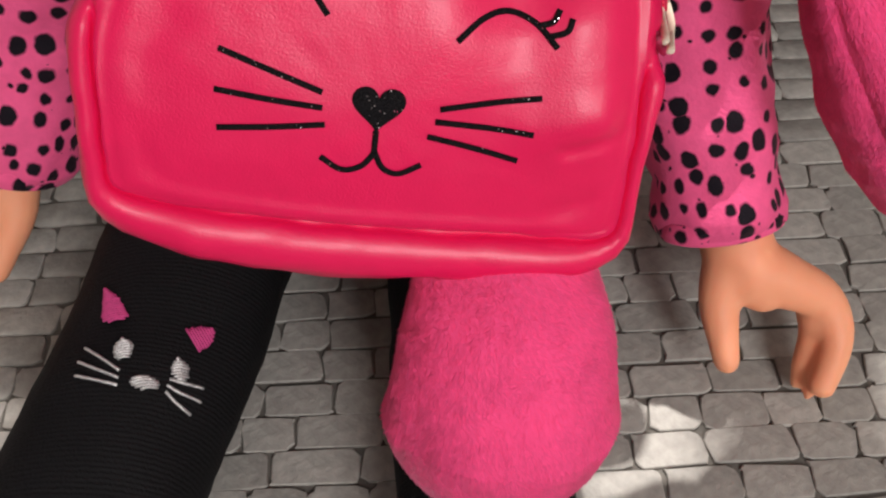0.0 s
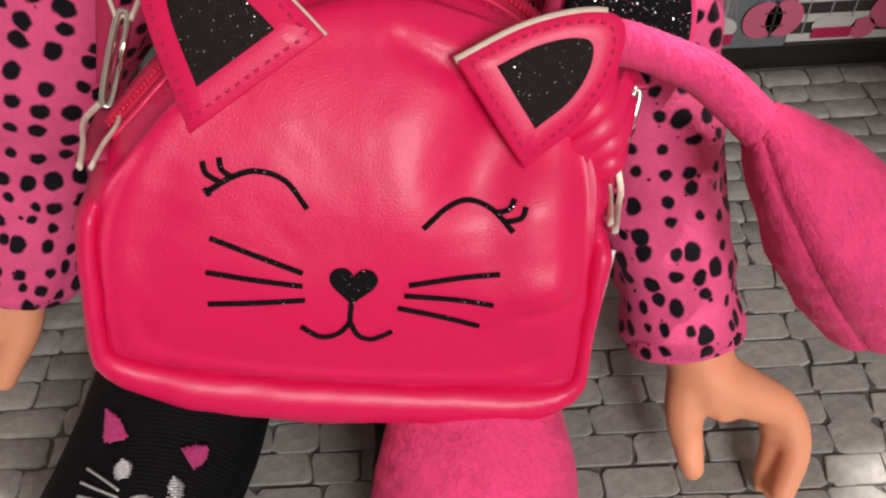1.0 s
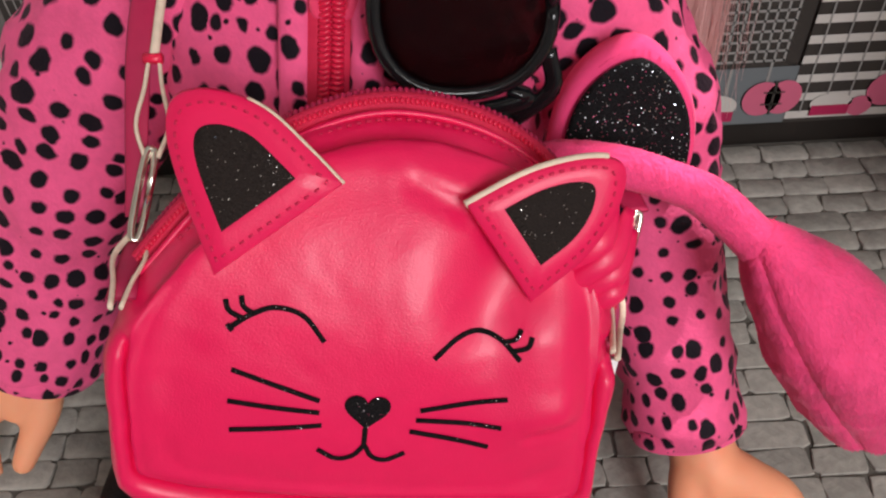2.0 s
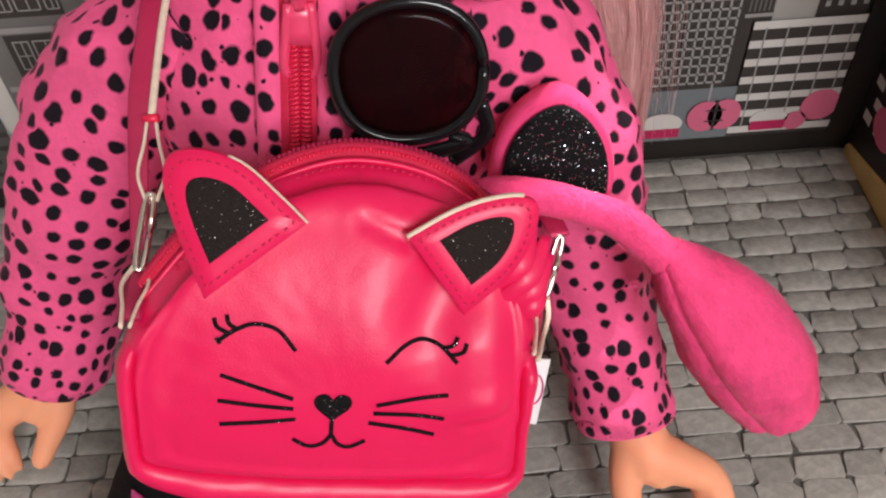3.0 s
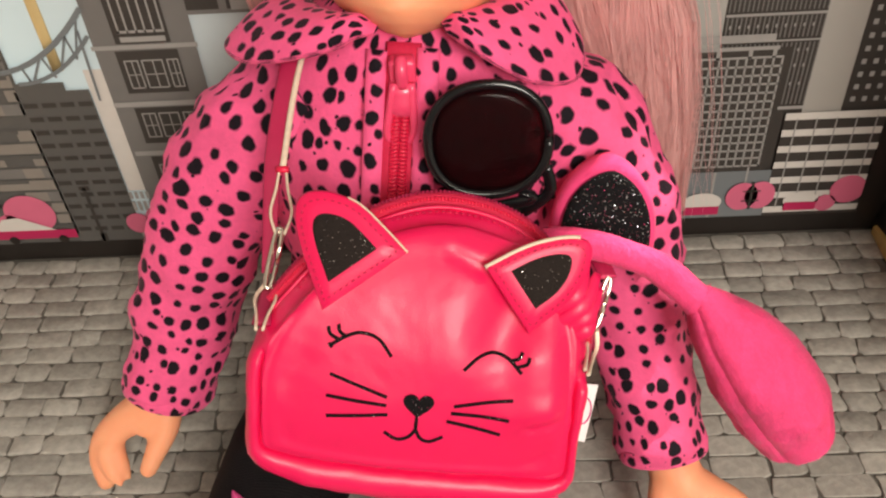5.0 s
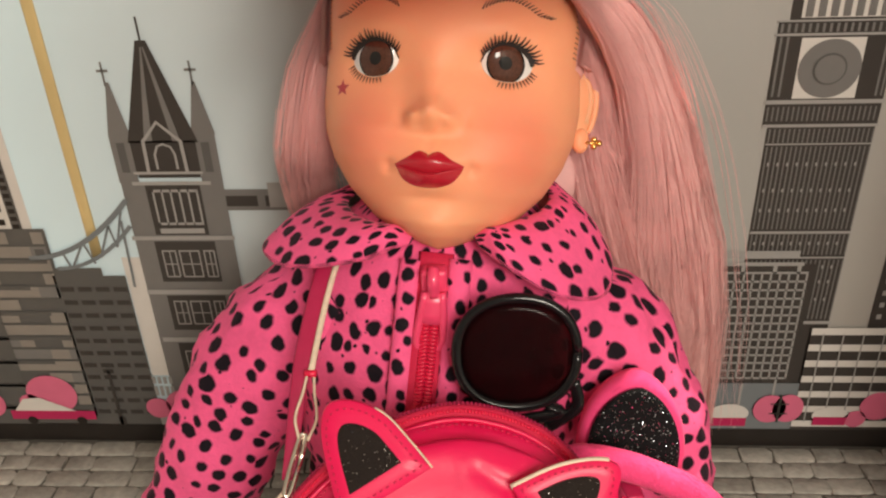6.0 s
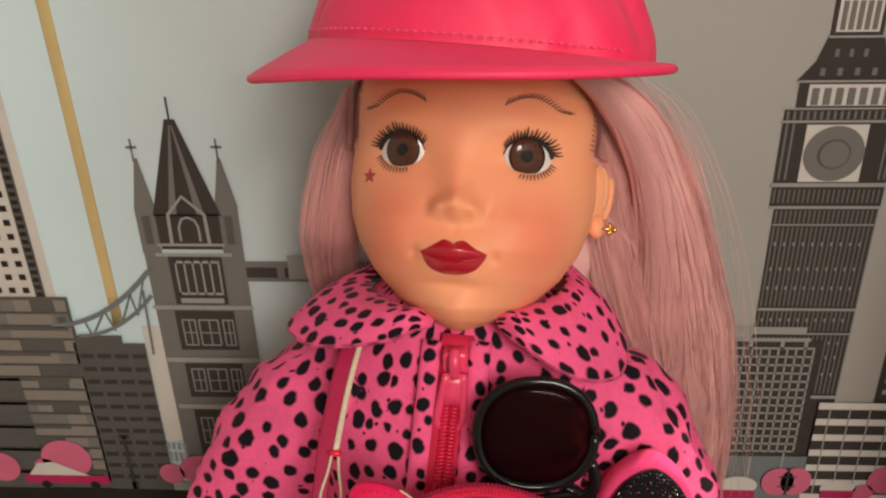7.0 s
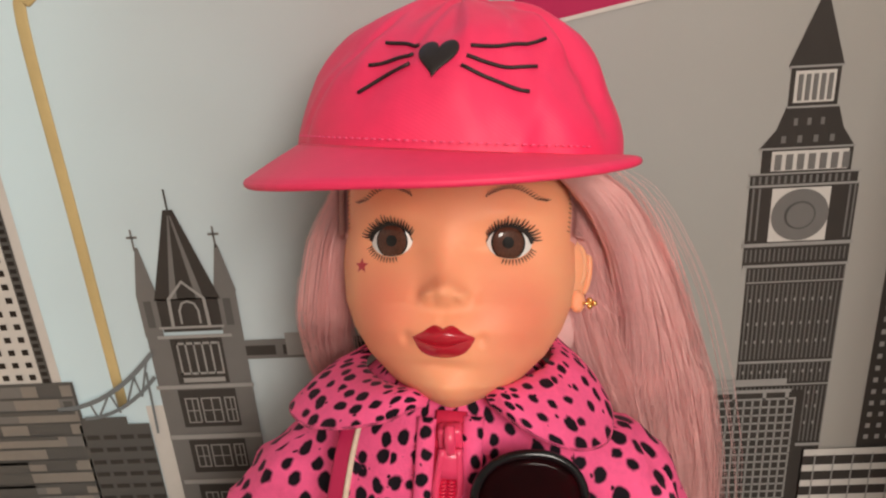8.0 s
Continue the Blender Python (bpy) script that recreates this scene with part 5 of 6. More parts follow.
def bag_base(z):
    """The bag's front leans back towards its top and a little towards its foot."""
    return -0.018 - 0.55 * max(0.0, z - 0.12) ** 2 - 0.55 * max(0.0, 0.05 - z) ** 2


def on_bag(x, z, lift=0.0):
    return BO + BX * x + BZ * z + BN * (bag_swell(x, z) + bag_base(z) + lift)


bag = thing("handbag", BO - BZ * 0.35, "hot pink leatherette cat-face handbag with ears in the doll's lap", "handbag")


SEAM_TURNS = 220
SIDE_PROFILE = [(0.0, -0.004), (0.003, -0.036), (0.008, -0.044), (0.013, -0.022), (0.026, -0.004), (0.056, 0.000), (0.082, -0.014), (0.10, -0.052), (0.102, -0.11), (0.09, -0.19), (0.05, -0.26), (-0.04, -0.31), (-0.2, -0.33)]
SOFT_PROFILE = [(0.0, 0.0), (0.012, -0.004), (0.026, -0.010), (0.038, -0.018), (0.05, -0.028), (0.066, -0.042), (0.082, -0.062), (0.096, -0.09), (0.10, -0.13), (0.09, -0.19), (0.05, -0.26), (-0.04, -0.31), (-0.2, -0.33)]
TOP_PROFILE = [(0.0, 0.0), (0.002, -0.010), (-0.008, -0.028), (-0.014, -0.046), (-0.004, -0.062), (0.012, -0.080), (0.027, -0.106), (0.036, -0.135), (0.041, -0.165), (0.042, -0.195), (0.03, -0.25), (-0.02, -0.30), (-0.16, -0.32)]


def seam_at(t):
    """The panel's seam and the way out from it; the arched top leans over to one side."""
    def place(q):
        r = bag_rim(q)
        x, z = math.cos(q) * r, math.sin(q) * r
        return Vector((x + 0.045 * max(0.0, min(1.0, (z - 0.15) / 0.36)), z))
    d = (place(t + 0.055) - place(t - 0.055)).normalized()
    return place(t), Vector((d.y, -d.x))


def bag_edge(t, k, lift=0.0):
    """A point on the bag's rim: t turns round the seam, k runs from the seam over the gusset to the back."""
    p, n = seam_at(t)
    i = min(int(k), len(SIDE_PROFILE) - 2)
    f = k - i
    pick = lambda prof: (prof[i][0] + (prof[i + 1][0] - prof[i][0]) * f, prof[i][1] + (prof[i + 1][1] - prof[i][1]) * f)
    ease = lambda v: max(0.0, min(1.0, v)) ** 2 * (3 - 2 * max(0.0, min(1.0, v)))
    sewn = ease((0.13 - p.y) / 0.06)
    arch = ease((n.y - 0.15) / 0.5) * ease((p.y - 0.12) / 0.15)
    (e1, d1), (e2, d2), (e3, d3) = pick(SIDE_PROFILE), pick(SOFT_PROFILE), pick(TOP_PROFILE)
    low = max(0.0, min(1.0, -n.y)) ** 2 * (1 - 0.55 * abs(p.x / 0.48) ** 3)
    e = (e2 + (e1 - e2) * sewn) * (0.52 + 0.80 * low)
    d = d2 + (d1 - d2) * sewn
    e, d = e + (e3 - e) * arch, d + (d3 - d) * arch
    c = p + n * (e + lift)
    return BO + BX * c.x + BZ * c.y + BN * (d + bag_base(p.y)), n


def bag_mesh():
    turn = [2 * math.pi * j / SEAM_TURNS for j in range(SEAM_TURNS)]
    seam = [seam_at(t)[0] for t in turn]
    rings = []
    for i in range(30):
        s = 0.02 + 0.965 * i / 29
        rings.append([on_bag(p.x * s, p.y * s, 0.002 * noise.noise(Vector((p.x * s * 9, p.y * s * 9, 1))) + 0.0010 * noise.noise(Vector((p.x * s * 26, p.y * s * 26, 4)))) for p in seam])
    for k in range(len(SIDE_PROFILE)):
        ring = []
        for t in turn:
            q, n = bag_edge(t, k)
            w = 0.008 * noise.noise(q * 6) + 0.005 * noise.noise(q * 15)
            ring.append(q + (BX * n.x + BZ * n.y) * w + BN * w)
        rings.append(ring)
    bm = bmesh.new()
    ring_faces(bm, rings)
    return bm


body = part("body", bag_mesh(), LEATHER, bag)


def bag_arc(a0, a1, k, lift, n=40):
    return [bag_edge(radians(a0 + (a1 - a0) * j / n), k, lift)[0] for j in range(n + 1)]


bag_zip = part("zip_tape", tube(bag_arc(22, 158, 8.0, 0.008), 0.026, 10, 1, squash=0.6), ZIP_TAPE, body)
part("zip_teeth", joined(*[ellipsoid(p, (0.0075, 0.013, 0.009), None, 8, 5) for p in bag_arc(22, 158, 8.6, 0.030, 110)]), STRAP, bag_zip)
part("zip_teeth", joined(*[ellipsoid(p, (0.0055, 0.010, 0.007), None, 8, 5) for p in bag_arc(22, 158, 7.6, 0.018, 130)]), ZIP, bag_zip)
part("zip_piping", tube(bag_arc(24, 156, 6.6, 0.002), 0.007, 8, 1), LEATHER, body)


def dashes(path, place, step=0.022, ln=0.010, r=0.0032):
    """Stitches along a path of (x, z)."""
    p = smoothed([Vector((x, 0, z)) for x, z in path], 24)
    out, dist, nxt = [], 0.0, 0.0
    for a, b in zip(p, p[1:]):
        dist += (b - a).length
        if dist >= nxt:
            d = (b - a).normalized()
            out.append(tube([place(b.x - d.x * ln / 2, b.z - d.z * ln / 2), place(b.x + d.x * ln / 2, b.z + d.z * ln / 2)], r, 5, 1))
            nxt += step
    return out


hem = bag_arc(58, 146, 5.6, 0.004, 84)
part("band_stitching", joined(*[tube([hem[j], hem[j + 1]], 0.0035, 5, 1) for j in range(0, 84, 2)]), THREAD, body)


def ear(points, lift_tip, fold, edge_range):
    """A leather ear; its points run from one end of the foot over the tip to the other."""
    curve = smoothed([Vector((x, 0, z)) for x, z in points], 6)
    a, b = curve[0], curve[-1]
    mid = (a + b) / 2
    tip = max(curve, key=lambda p: (p - mid).length)
    ax = tip - mid
    outline = [(p.x, p.z) for p in curve]
    foot = [(b.x + (a.x - b.x) * k / 6, b.z + (a.z - b.z) * k / 6) for k in range(1, 6)]
    shape = outline + foot
    L = ax.length

    def place(x, z, h):
        q = Vector((x, 0, z)) - mid
        s = q.dot(ax) / (L * L)
        return BO + BX * x + BZ * z + BN * (bag_base(mid.z) + 0.024 + lift_tip * s + fold * s * s + h)
    e = part("ear", plate(shape, place, 0.028, 0.03), LEATHER, bag)
    cen = mid + ax * 0.45

    def shrink(p, k):
        return (cen.x + (p[0] - cen.x) * k, cen.z + (p[1] - cen.z) * k)
    ins = [shrink(p, 0.57) for p in shape]
    part("ear_lining", plate(ins, lambda x, z, h: place(x, z, h + 0.025), 0.008, 0.03), BAG_GLITTER, e, "black glitter ear lining")
    st = [shrink(p, 0.84) for p in shape] + [shrink(shape[0], 0.84)]
    part("ear_stitching", joined(*dashes(st[::2], lambda x, z: place(x, z, 0.028))), THREAD, e)
    edge = [place(x, z, 0.016) for x, z in outline][edge_range[0]:edge_range[1]:2]
    part("raw_edge", tube(edge, 0.0085 if fold else 0.0045, 6, 3), LEATHER_EDGE, e, "cream raw leather edge")
    return e


ear([(-0.321, 0.263), (-0.402, 0.431), (-0.432, 0.53), (-0.415, 0.59), (-0.344, 0.609), (-0.248, 0.587), (-0.158, 0.523), (-0.089, 0.466)], -0.095, 0.0, (28, 43))
ear([(0.149, 0.445), (0.278, 0.522), (0.398, 0.56), (0.463, 0.545), (0.463, 0.453), (0.41, 0.349), (0.308, 0.253)], -0.05, 0.035, (0, 15))

# the printed cat face
def ink(points, r=0.0055):
    p = smoothed([Vector((x, 0, z)) for x, z in points], 6)
    return tube([on_bag(q.x, q.z + 0.002, 0.003) for q in p], r, 8, 1, squash=0.5, side=BN)


for pts in ([(-0.279, 0.065), (-0.19, 0.036), (-0.1, 0.007)], [(-0.284, -0.006), (-0.19, -0.015), (-0.098, -0.021)], [(-0.278, -0.075), (-0.18, -0.064), (-0.091, -0.051)], [(0.11, -0.004), (0.2, 0.016), (0.29, 0.034)], [(0.104, -0.028), (0.2, -0.031), (0.286, -0.035)], [(0.094, -0.057), (0.18, -0.072), (0.267, -0.09)]):
    part("whisker", ink(pts), INK, body, "black glitter whisker")
heart = []
for k in range(40):
    t = 2 * math.pi * k / 40
    heart.append((0.003 * 16 * math.sin(t) ** 3, 0.00295 * (13 * math.cos(t) - 5 * math.cos(2 * t) - 2 * math.cos(3 * t) - math.cos(4 * t)) - 0.008))
part("nose", plate(heart, lambda x, z, h: on_bag(x, z, h), 0.007, 0.05), INK, body, "black glitter heart nose")
part("mouth", joined(ink([(0.0, -0.055), (0.001, -0.098)]), ink([(0.002, -0.096), (-0.02, -0.125), (-0.055, -0.135), (-0.095, -0.113)]), ink([(0.002, -0.096), (0.02, -0.126), (0.05, -0.135), (0.089, -0.114)])), INK, body)
part("closed_eye", joined(ink([(-0.283, 0.158), (-0.245, 0.186), (-0.2, 0.203), (-0.145, 0.19), (-0.1, 0.139)]), ink([(-0.283, 0.158), (-0.29, 0.152)], 0.009), ink([(-0.262, 0.175), (-0.29, 0.19), (-0.298, 0.212)]), ink([(-0.24, 0.186), (-0.262, 0.2), (-0.268, 0.222)])), INK, body)
part("closed_eye", joined(ink([(0.124, 0.119), (0.165, 0.16), (0.21, 0.177), (0.26, 0.163), (0.303, 0.125)]), ink([(0.265, 0.158), (0.29, 0.168), (0.3, 0.19)]), ink([(0.285, 0.142), (0.315, 0.155), (0.322, 0.178)])), INK, body)
tag_c = BO + BX * 0.598 - BZ * 0.10 - BN * 0.34
label_bm = plate([(-0.05, -0.12), (0.045, -0.13), (0.06, 0.09), (-0.05, 0.09)], lambda x, z, h: tag_c + BX * x + BZ * z + BN * h, 0.006, 0.02)
tag_part = part("care_label", label_bm, PAPER, bag, "small white fabric label")
part("label_motif", tube([tag_c + BX * (0.02 + 0.028 * math.cos(a)) + BZ * (-0.01 + 0.05 * math.sin(a)) + BN * 0.008 for a in [2 * math.pi * k / 16 for k in range(17)]], 0.003, 5, 1), PINK_THREAD, tag_part)

# gathered end of the strap beside the folded ear
for (ax, az), (bx, bz), r in (((0.40, 0.275), (0.515, 0.445), 0.030), ((0.425, 0.255), (0.53, 0.40), 0.026), ((0.44, 0.235), (0.525, 0.345), 0.024), ((0.395, 0.315), (0.48, 0.475), 0.026)):
    mid = Vector(((ax + bx) / 2 + 0.014, (az + bz) / 2 - 0.012))
    path = [BO + BX * x + BZ * z + BN * d for x, z, d in ((ax, az, -0.055), (mid.x, mid.y, -0.035), (bx, bz, -0.085))]
    part("strap_fold", tube(path, [r * 0.7, r, r * 0.55], 12, 6, squash=0.45, side=BN, wrinkle=0.008, seed=3), LEATHER, bag)


# straps, loops and clips
def clip(name, a, b, w=0.0115):
    """A narrow metal ring clip between two points."""
    a, b = Vector(a), Vector(b)
    d = (b - a).normalized()
    s = d.cross(Vector((0.2, -0.85, 0.5))).normalized()
    pts = []
    for k in range(25):
        t = 2 * math.pi * k / 24
        pts.append((a + b) / 2 + d * ((b - a).length / 2 * math.copysign(abs(math.sin(t)) ** 0.6, math.sin(t))) + s * (w * math.copysign(abs(math.cos(t)) ** 0.6, math.cos(t))))
    return part(name, tube(pts, 0.0085, 10, 1), METAL, bag, "shiny silver metal clip")


def loop(a, b, bulge, r=0.0048):
    """A leather strip doubled back through a clip: two raw edges that part and meet."""
    a, b = Vector(a), Vector(b)
    d = (b - a).normalized()
    s = d.cross(Vector((0.1, -0.86, 0.5))).normalized()
    out = []
    for sg in (-1, 1):
        out.append(tube([a + s * sg * 0.010, a.lerp(b, 0.35) + s * sg * bulge * 0.55, a.lerp(b, 0.75) + s * sg * bulge, b + s * sg * bulge * 0.4 + d * 0.02], r, 8, 5, squash=1.6, side=Vector((0.1, -0.86, 0.5))))
    return joined(*out)


ends = {}
for name, foot, low, high, knot in (("left", on_bag(-0.50, 0.19, 0.035), (-0.28, -1.98, 1.66), (-0.24, -1.82, 1.77), (-0.24, -1.63, 1.87)), ("right", on_bag(0.505, 0.15, 0.04), (0.775, -1.93, 1.365), (0.83, -1.82, 1.49), (0.80, -1.62, 1.56))):
    part("strap_loop", loop(foot, low, 0.032), LEATHER_EDGE, bag, "cream raw-edged leather loop")
    part("strap_tab", tube([foot - BN * 0.05, Vector(low) - BN * 0.03], [0.03, 0.02], 10, 4, squash=0.3, side=BN), STRAP, bag)
    clip("clip", low, high)
    if name == "left":
        part("strap_loop", loop(knot, high, 0.034), LEATHER_EDGE, bag, "cream raw-edged leather loop")
        part("strap_tie", tube([Vector(knot) + Vector((-0.02, -0.01, 0)), Vector(knot) + Vector((0.02, -0.012, 0))], 0.012, 8, 2), ZIP, bag)
        up = [knot, (-0.225, -1.45, 1.95), (-0.205, -1.30, 2.02), (-0.17, -1.12, 2.1)]
        part("strap_edge", tube(up, 0.011, 8, 6), LEATHER_EDGE, bag, "cream raw edge of the shoulder strap")
        wide = [Vector(p) + Vector((-0.036, 0.012, 0.0)) for p in up]
        part("shoulder_strap", tube([Vector(low) + Vector((0.0, 0.05, 0.02))] + wide, [0.022, 0.028, 0.032, 0.032, 0.032], 12, 6, squash=0.15, side=(0.1, -0.8, 0.6)), STRAP, bag, "dark pink leather shoulder strap")
    else:
        part("shoulder_strap", tube([high, (0.80, -1.72, 1.49), (0.76, -1.62, 1.40), (0.70, -1.55, 1.30)], [0.03, 0.035, 0.04, 0.04], 12, 6, squash=0.2, side=(0.3, -0.8, 0.5)), STRAP, bag, "dark pink leather shoulder strap")


# ---- plush cat wrap lying under the bag ----
wrap = thing("plush_wrap", (0.4, -2.2, 0.5), "hot pink plush cat-ear wrap with stuffed paws, under the bag", "plush wrap")


def pile(bm_src, count, ln, seed):
    """Short leaning tufts over a surface."""
    random.seed(seed)
    me = bpy.data.meshes.new("tmp")
    bm_src.normal_update()
    bm_src.to_mesh(me)
    faces = [(p.center.copy(), p.normal.copy(), p.area) for p in me.polygons]
    verts = [v.co.copy() for v in me.vertices]
    polys = [list(p.vertices) for p in me.polygons]
    areas = np.array([f[2] for f in faces])
    pick = np.random.RandomState(seed).choice(len(faces), count, p=areas / areas.sum())
    bm = bmesh.new()
    ups = []
    for i in pick:
        ids = polys[i]
        k = random.randrange(1, len(ids) - 1)
        u, w = random.random(), random.random()
        if u + w > 1:
            u, w = 1 - u, 1 - w
        c = verts[ids[0]] * (1 - u - w) + verts[ids[k]] * u + verts[ids[k + 1]] * w
        nrm = faces[i][1]
        lean = Vector((0.25, -0.2, -1.0)) + 0.7 * noise.noise_vector(c * 7.0) + 0.5 * noise.noise_vector(c * 21.0) + Vector([random.gauss(0, 0.28) for _ in range(3)])
        lean = (lean - nrm * lean.dot(nrm)).normalized()
        d = (nrm * random.uniform(0.06, 0.24) + lean).normalized()
        s = nrm.cross(d).normalized() * 0.0026
        bm.faces.new((bm.verts.new(c + s), bm.verts.new(c - s), bm.verts.new(c + d * ln * random.uniform(0.6, 1.4))))
        up = (nrm + lean * 0.2 + 0.24 * noise.noise_vector(Vector((c.x * 34.0, c.y * 34.0, c.z * 22.0))) + Vector([random.gauss(0, 0.06) for _ in range(3)])).normalized()
        ups += [up, up, up]
    bpy.data.meshes.remove(me)
    return bm, ups


def plush_piece(name, make, count, seed, ln=0.010):
    ob = part(name, make(), PLUSH, wrap)
    fur, ups = pile(make(), count, ln, seed)
    coat = part("pile", fur, PLUSH_PILE, ob, turn=False)
    coat.data.normals_split_custom_set_from_vertices(ups)
    tagged(coat, kind="stuff")
    return ob


def lumpy(bm, amp, k):
    bm.normal_update()
    for v in bm.verts:
        v.co += v.normal * amp * noise.noise(v.co * k)
    return bm


plush_piece("arm", lambda: lumpy(tube([(0.559, -1.689, 1.53), (0.657, -1.714, 1.559), (0.754, -1.729, 1.564), (0.869, -1.733, 1.526), (0.983, -1.733, 1.468), (1.076, -1.753, 1.397), (1.169, -1.806, 1.317), (1.23, -1.84, 1.235)], [0.05, 0.055, 0.052, 0.05, 0.052, 0.058, 0.06, 0.03], 28, 6), 0.008, 6), 9000, 1)
def seamed(bm, a, b, toward, depth):
    """A sewn seam: a groove with a fluffy ridge beside it, along the line from a to b, on the side that faces toward."""
    a, b = Vector(a), Vector(b)
    ax = (b - a).normalized()
    g = Vector(toward)
    g = (g - ax * g.dot(ax)).normalized()
    k = ax.cross(g)
    for v in bm.verts:
        q = v.co - a
        r = q - ax * q.dot(ax)
        if r.length < 1e-5:
            continue
        turn = math.atan2(r.dot(k), r.dot(g))
        d = -depth * math.exp(-(turn / 0.09) ** 2) + depth * 0.45 * (math.exp(-((turn - 0.33) / 0.18) ** 2) + math.exp(-((turn + 0.33) / 0.18) ** 2))
        v.co += r.normalized() * d * min(1.0, r.length / 0.1)
    return bm


plush_piece("paw", lambda: seamed(lumpy(tube([(1.159, -1.786, 1.36), (1.199, -1.813, 1.312), (1.262, -1.85, 1.233), (1.365, -1.895, 1.098), (1.482, -1.94, 0.919), (1.556, -1.985, 0.776), (1.598, -2.011, 0.686)], [0.045, 0.092, 0.138, 0.174, 0.182, 0.14, 0.028], 72, 12), 0.014, 5), (1.159, -1.786, 1.36), (1.598, -2.011, 0.686), (-0.62, -0.62, 0.5), 0.009), 60000, 2, 0.015)
plush_piece("tail_pad", lambda: lumpy(tube([(0.43, -2.06, 0.94), (0.43, -2.26, 0.94), (0.42, -2.42, 0.86), (0.41, -2.52, 0.72), (0.40, -2.54, 0.54), (0.40, -2.54, 0.43), (0.40, -2.53, 0.37)], [0.17, 0.19, 0.235, 0.268, 0.225, 0.125, 0.03], 48, 8, squash=0.75, side=(0, 1, 0.2)), 0.016, 5), 60000, 3, 0.017)
EA, EB, ET = Vector((0.655, -1.545, 1.41)), Vector((1.035, -1.575, 1.355)), Vector((0.88, -1.465, 1.715))


def plush_ear_outline(k):
    mid = (EA + EB) / 2
    cen = mid.lerp(ET, 0.4)
    pts = []
    for i in range(29):
        s = i / 28
        h = max(0.0, 1 - abs(2 * s - 1) ** 1.55) ** 0.95
        p = mid - (EB - EA) / 2 * math.cos(math.pi * s) * (1 + 0.10 * math.sin(math.pi * s)) + (ET - mid) * h
        pts.append(p)
    pts += [EB.lerp(EA, j / 6) for j in range(1, 6)]
    return [cen + (p - cen) * k for p in pts]


def ear_plate(k, lift, thick):
    nrm = Vector((0.0, -0.97, 0.25)).normalized()
    rings = [[p + nrm * (lift - thick) for p in plush_ear_outline(k * 0.93)], [p + nrm * (lift - thick * 0.6) for p in plush_ear_outline(k)], [p + nrm * (lift - 0.3 * thick) for p in plush_ear_outline(k)], [p + nrm * lift for p in plush_ear_outline(k * 0.93)], [p + nrm * lift for p in plush_ear_outline(k * 0.6)], [p + nrm * lift for p in plush_ear_outline(k * 0.25)]]
    bm = bmesh.new()
    ring_faces(bm, rings)
    return bm


plush_ear = plush_piece("plush_ear", lambda: ear_plate(1.0, 0.0, 0.11), 12000, 4, 0.008)
part("ear_lining", ear_plate(0.84, 0.034, 0.03), GLITTER, plush_ear, "black glitter ear lining")


# ---- cap ----
CC = Vector((0.25, -0.84, 2.99))
CF = Vector((-0.27, -0.91, 0.28)).normalized()
CX = Vector((0.95, -0.31, 0.015))
CX = (CX - CF * CX.dot(CF)).normalized()
CU = CX.cross(CF) * -1
if CU.z < 0:
    CU = -CU
cap = thing("cap", CC, "hot pink satin cap with a black stitched cat nose and whiskers", "cap")
CA, CB = 0.60, 0.60


def crown_point(t, h):
    """t: turn from the front, h: 0 at the band, 1 at the crown's top."""
    r = math.cos(h * math.pi / 2) ** 0.8 if h < 1 else 0
    shear = 0.10 * h
    p = CC + CX * (CA * r * math.sin(t)) + CF * (CB * r * math.cos(t) - shear * 0.9) + CU * (0.56 * math.sin(h * math.pi / 2) ** 1.05)
    return p


def crown_fold(t, h):
    """Soft dents of the cloth and a few slanting folds."""
    q = Vector((math.sin(t) * 2, math.cos(t) * 2, h * 2.2))
    f = 0.045 * noise.noise(q * 1.1 + Vector((5, 1, 0))) * min(1, h * 2.5) + 0.009 * noise.noise(q * 2.6) * min(1, h * 3)
    for t0, t1, h0, h1, w, d in ((0.95, 0.55, 0.05, 0.55, 0.11, 0.012), (0.75, 0.45, 0.1, 0.6, 0.12, -0.010), (-0.9, -0.6, 0.15, 0.6, 0.06, -0.016), (0.15, 0.12, 0.6, 0.95, 0.12, -0.02), (1.3, 1.1, 0.2, 0.7, 0.12, -0.03), (1.0, 0.95, 0.5, 0.62, 0.16, 0.040), (1.15, 1.1, 0.28, 0.40, 0.22, -0.026), (-0.75, -0.5, 0.5, 0.75, 0.2, -0.012), (-1.45, -1.35, 0.05, 0.3, 0.4, 0.030), (0.28, 0.16, 0.55, 0.9, 0.06, 0.014), (-0.1, 0.05, 0.5, 0.9, 0.05, -0.012), (0.6, 0.85, 0.08, 0.42, 0.07, 0.011), (0.45, 0.35, 0.15, 0.35, 0.08, -0.008)):
        k = max(0.0, min(1.0, (h - h0) / (h1 - h0)))
        c = t0 + (t1 - t0) * k
        away = max(0.0, h0 - h, h - h1)
        f += d * math.exp(-((t - c if t < math.pi else t - 2 * math.pi - c) / w) ** 2 - (away / 0.1) ** 2)
    return f


def crown_mesh():
    rings = []
    seg = 200
    for i in range(41):
        h = i / 41
        ring = []
        for j in range(seg):
            t = 2 * math.pi * j / seg
            p = crown_point(t, h)
            fold = crown_fold(t, h)
            ring.append(p + (p - CC).normalized() * fold)
        rings.append(ring)
    bm = bmesh.new()
    ring_faces(bm, rings)
    return bm


crown = part("crown", crown_mesh(), CAP_CLOTH, cap)


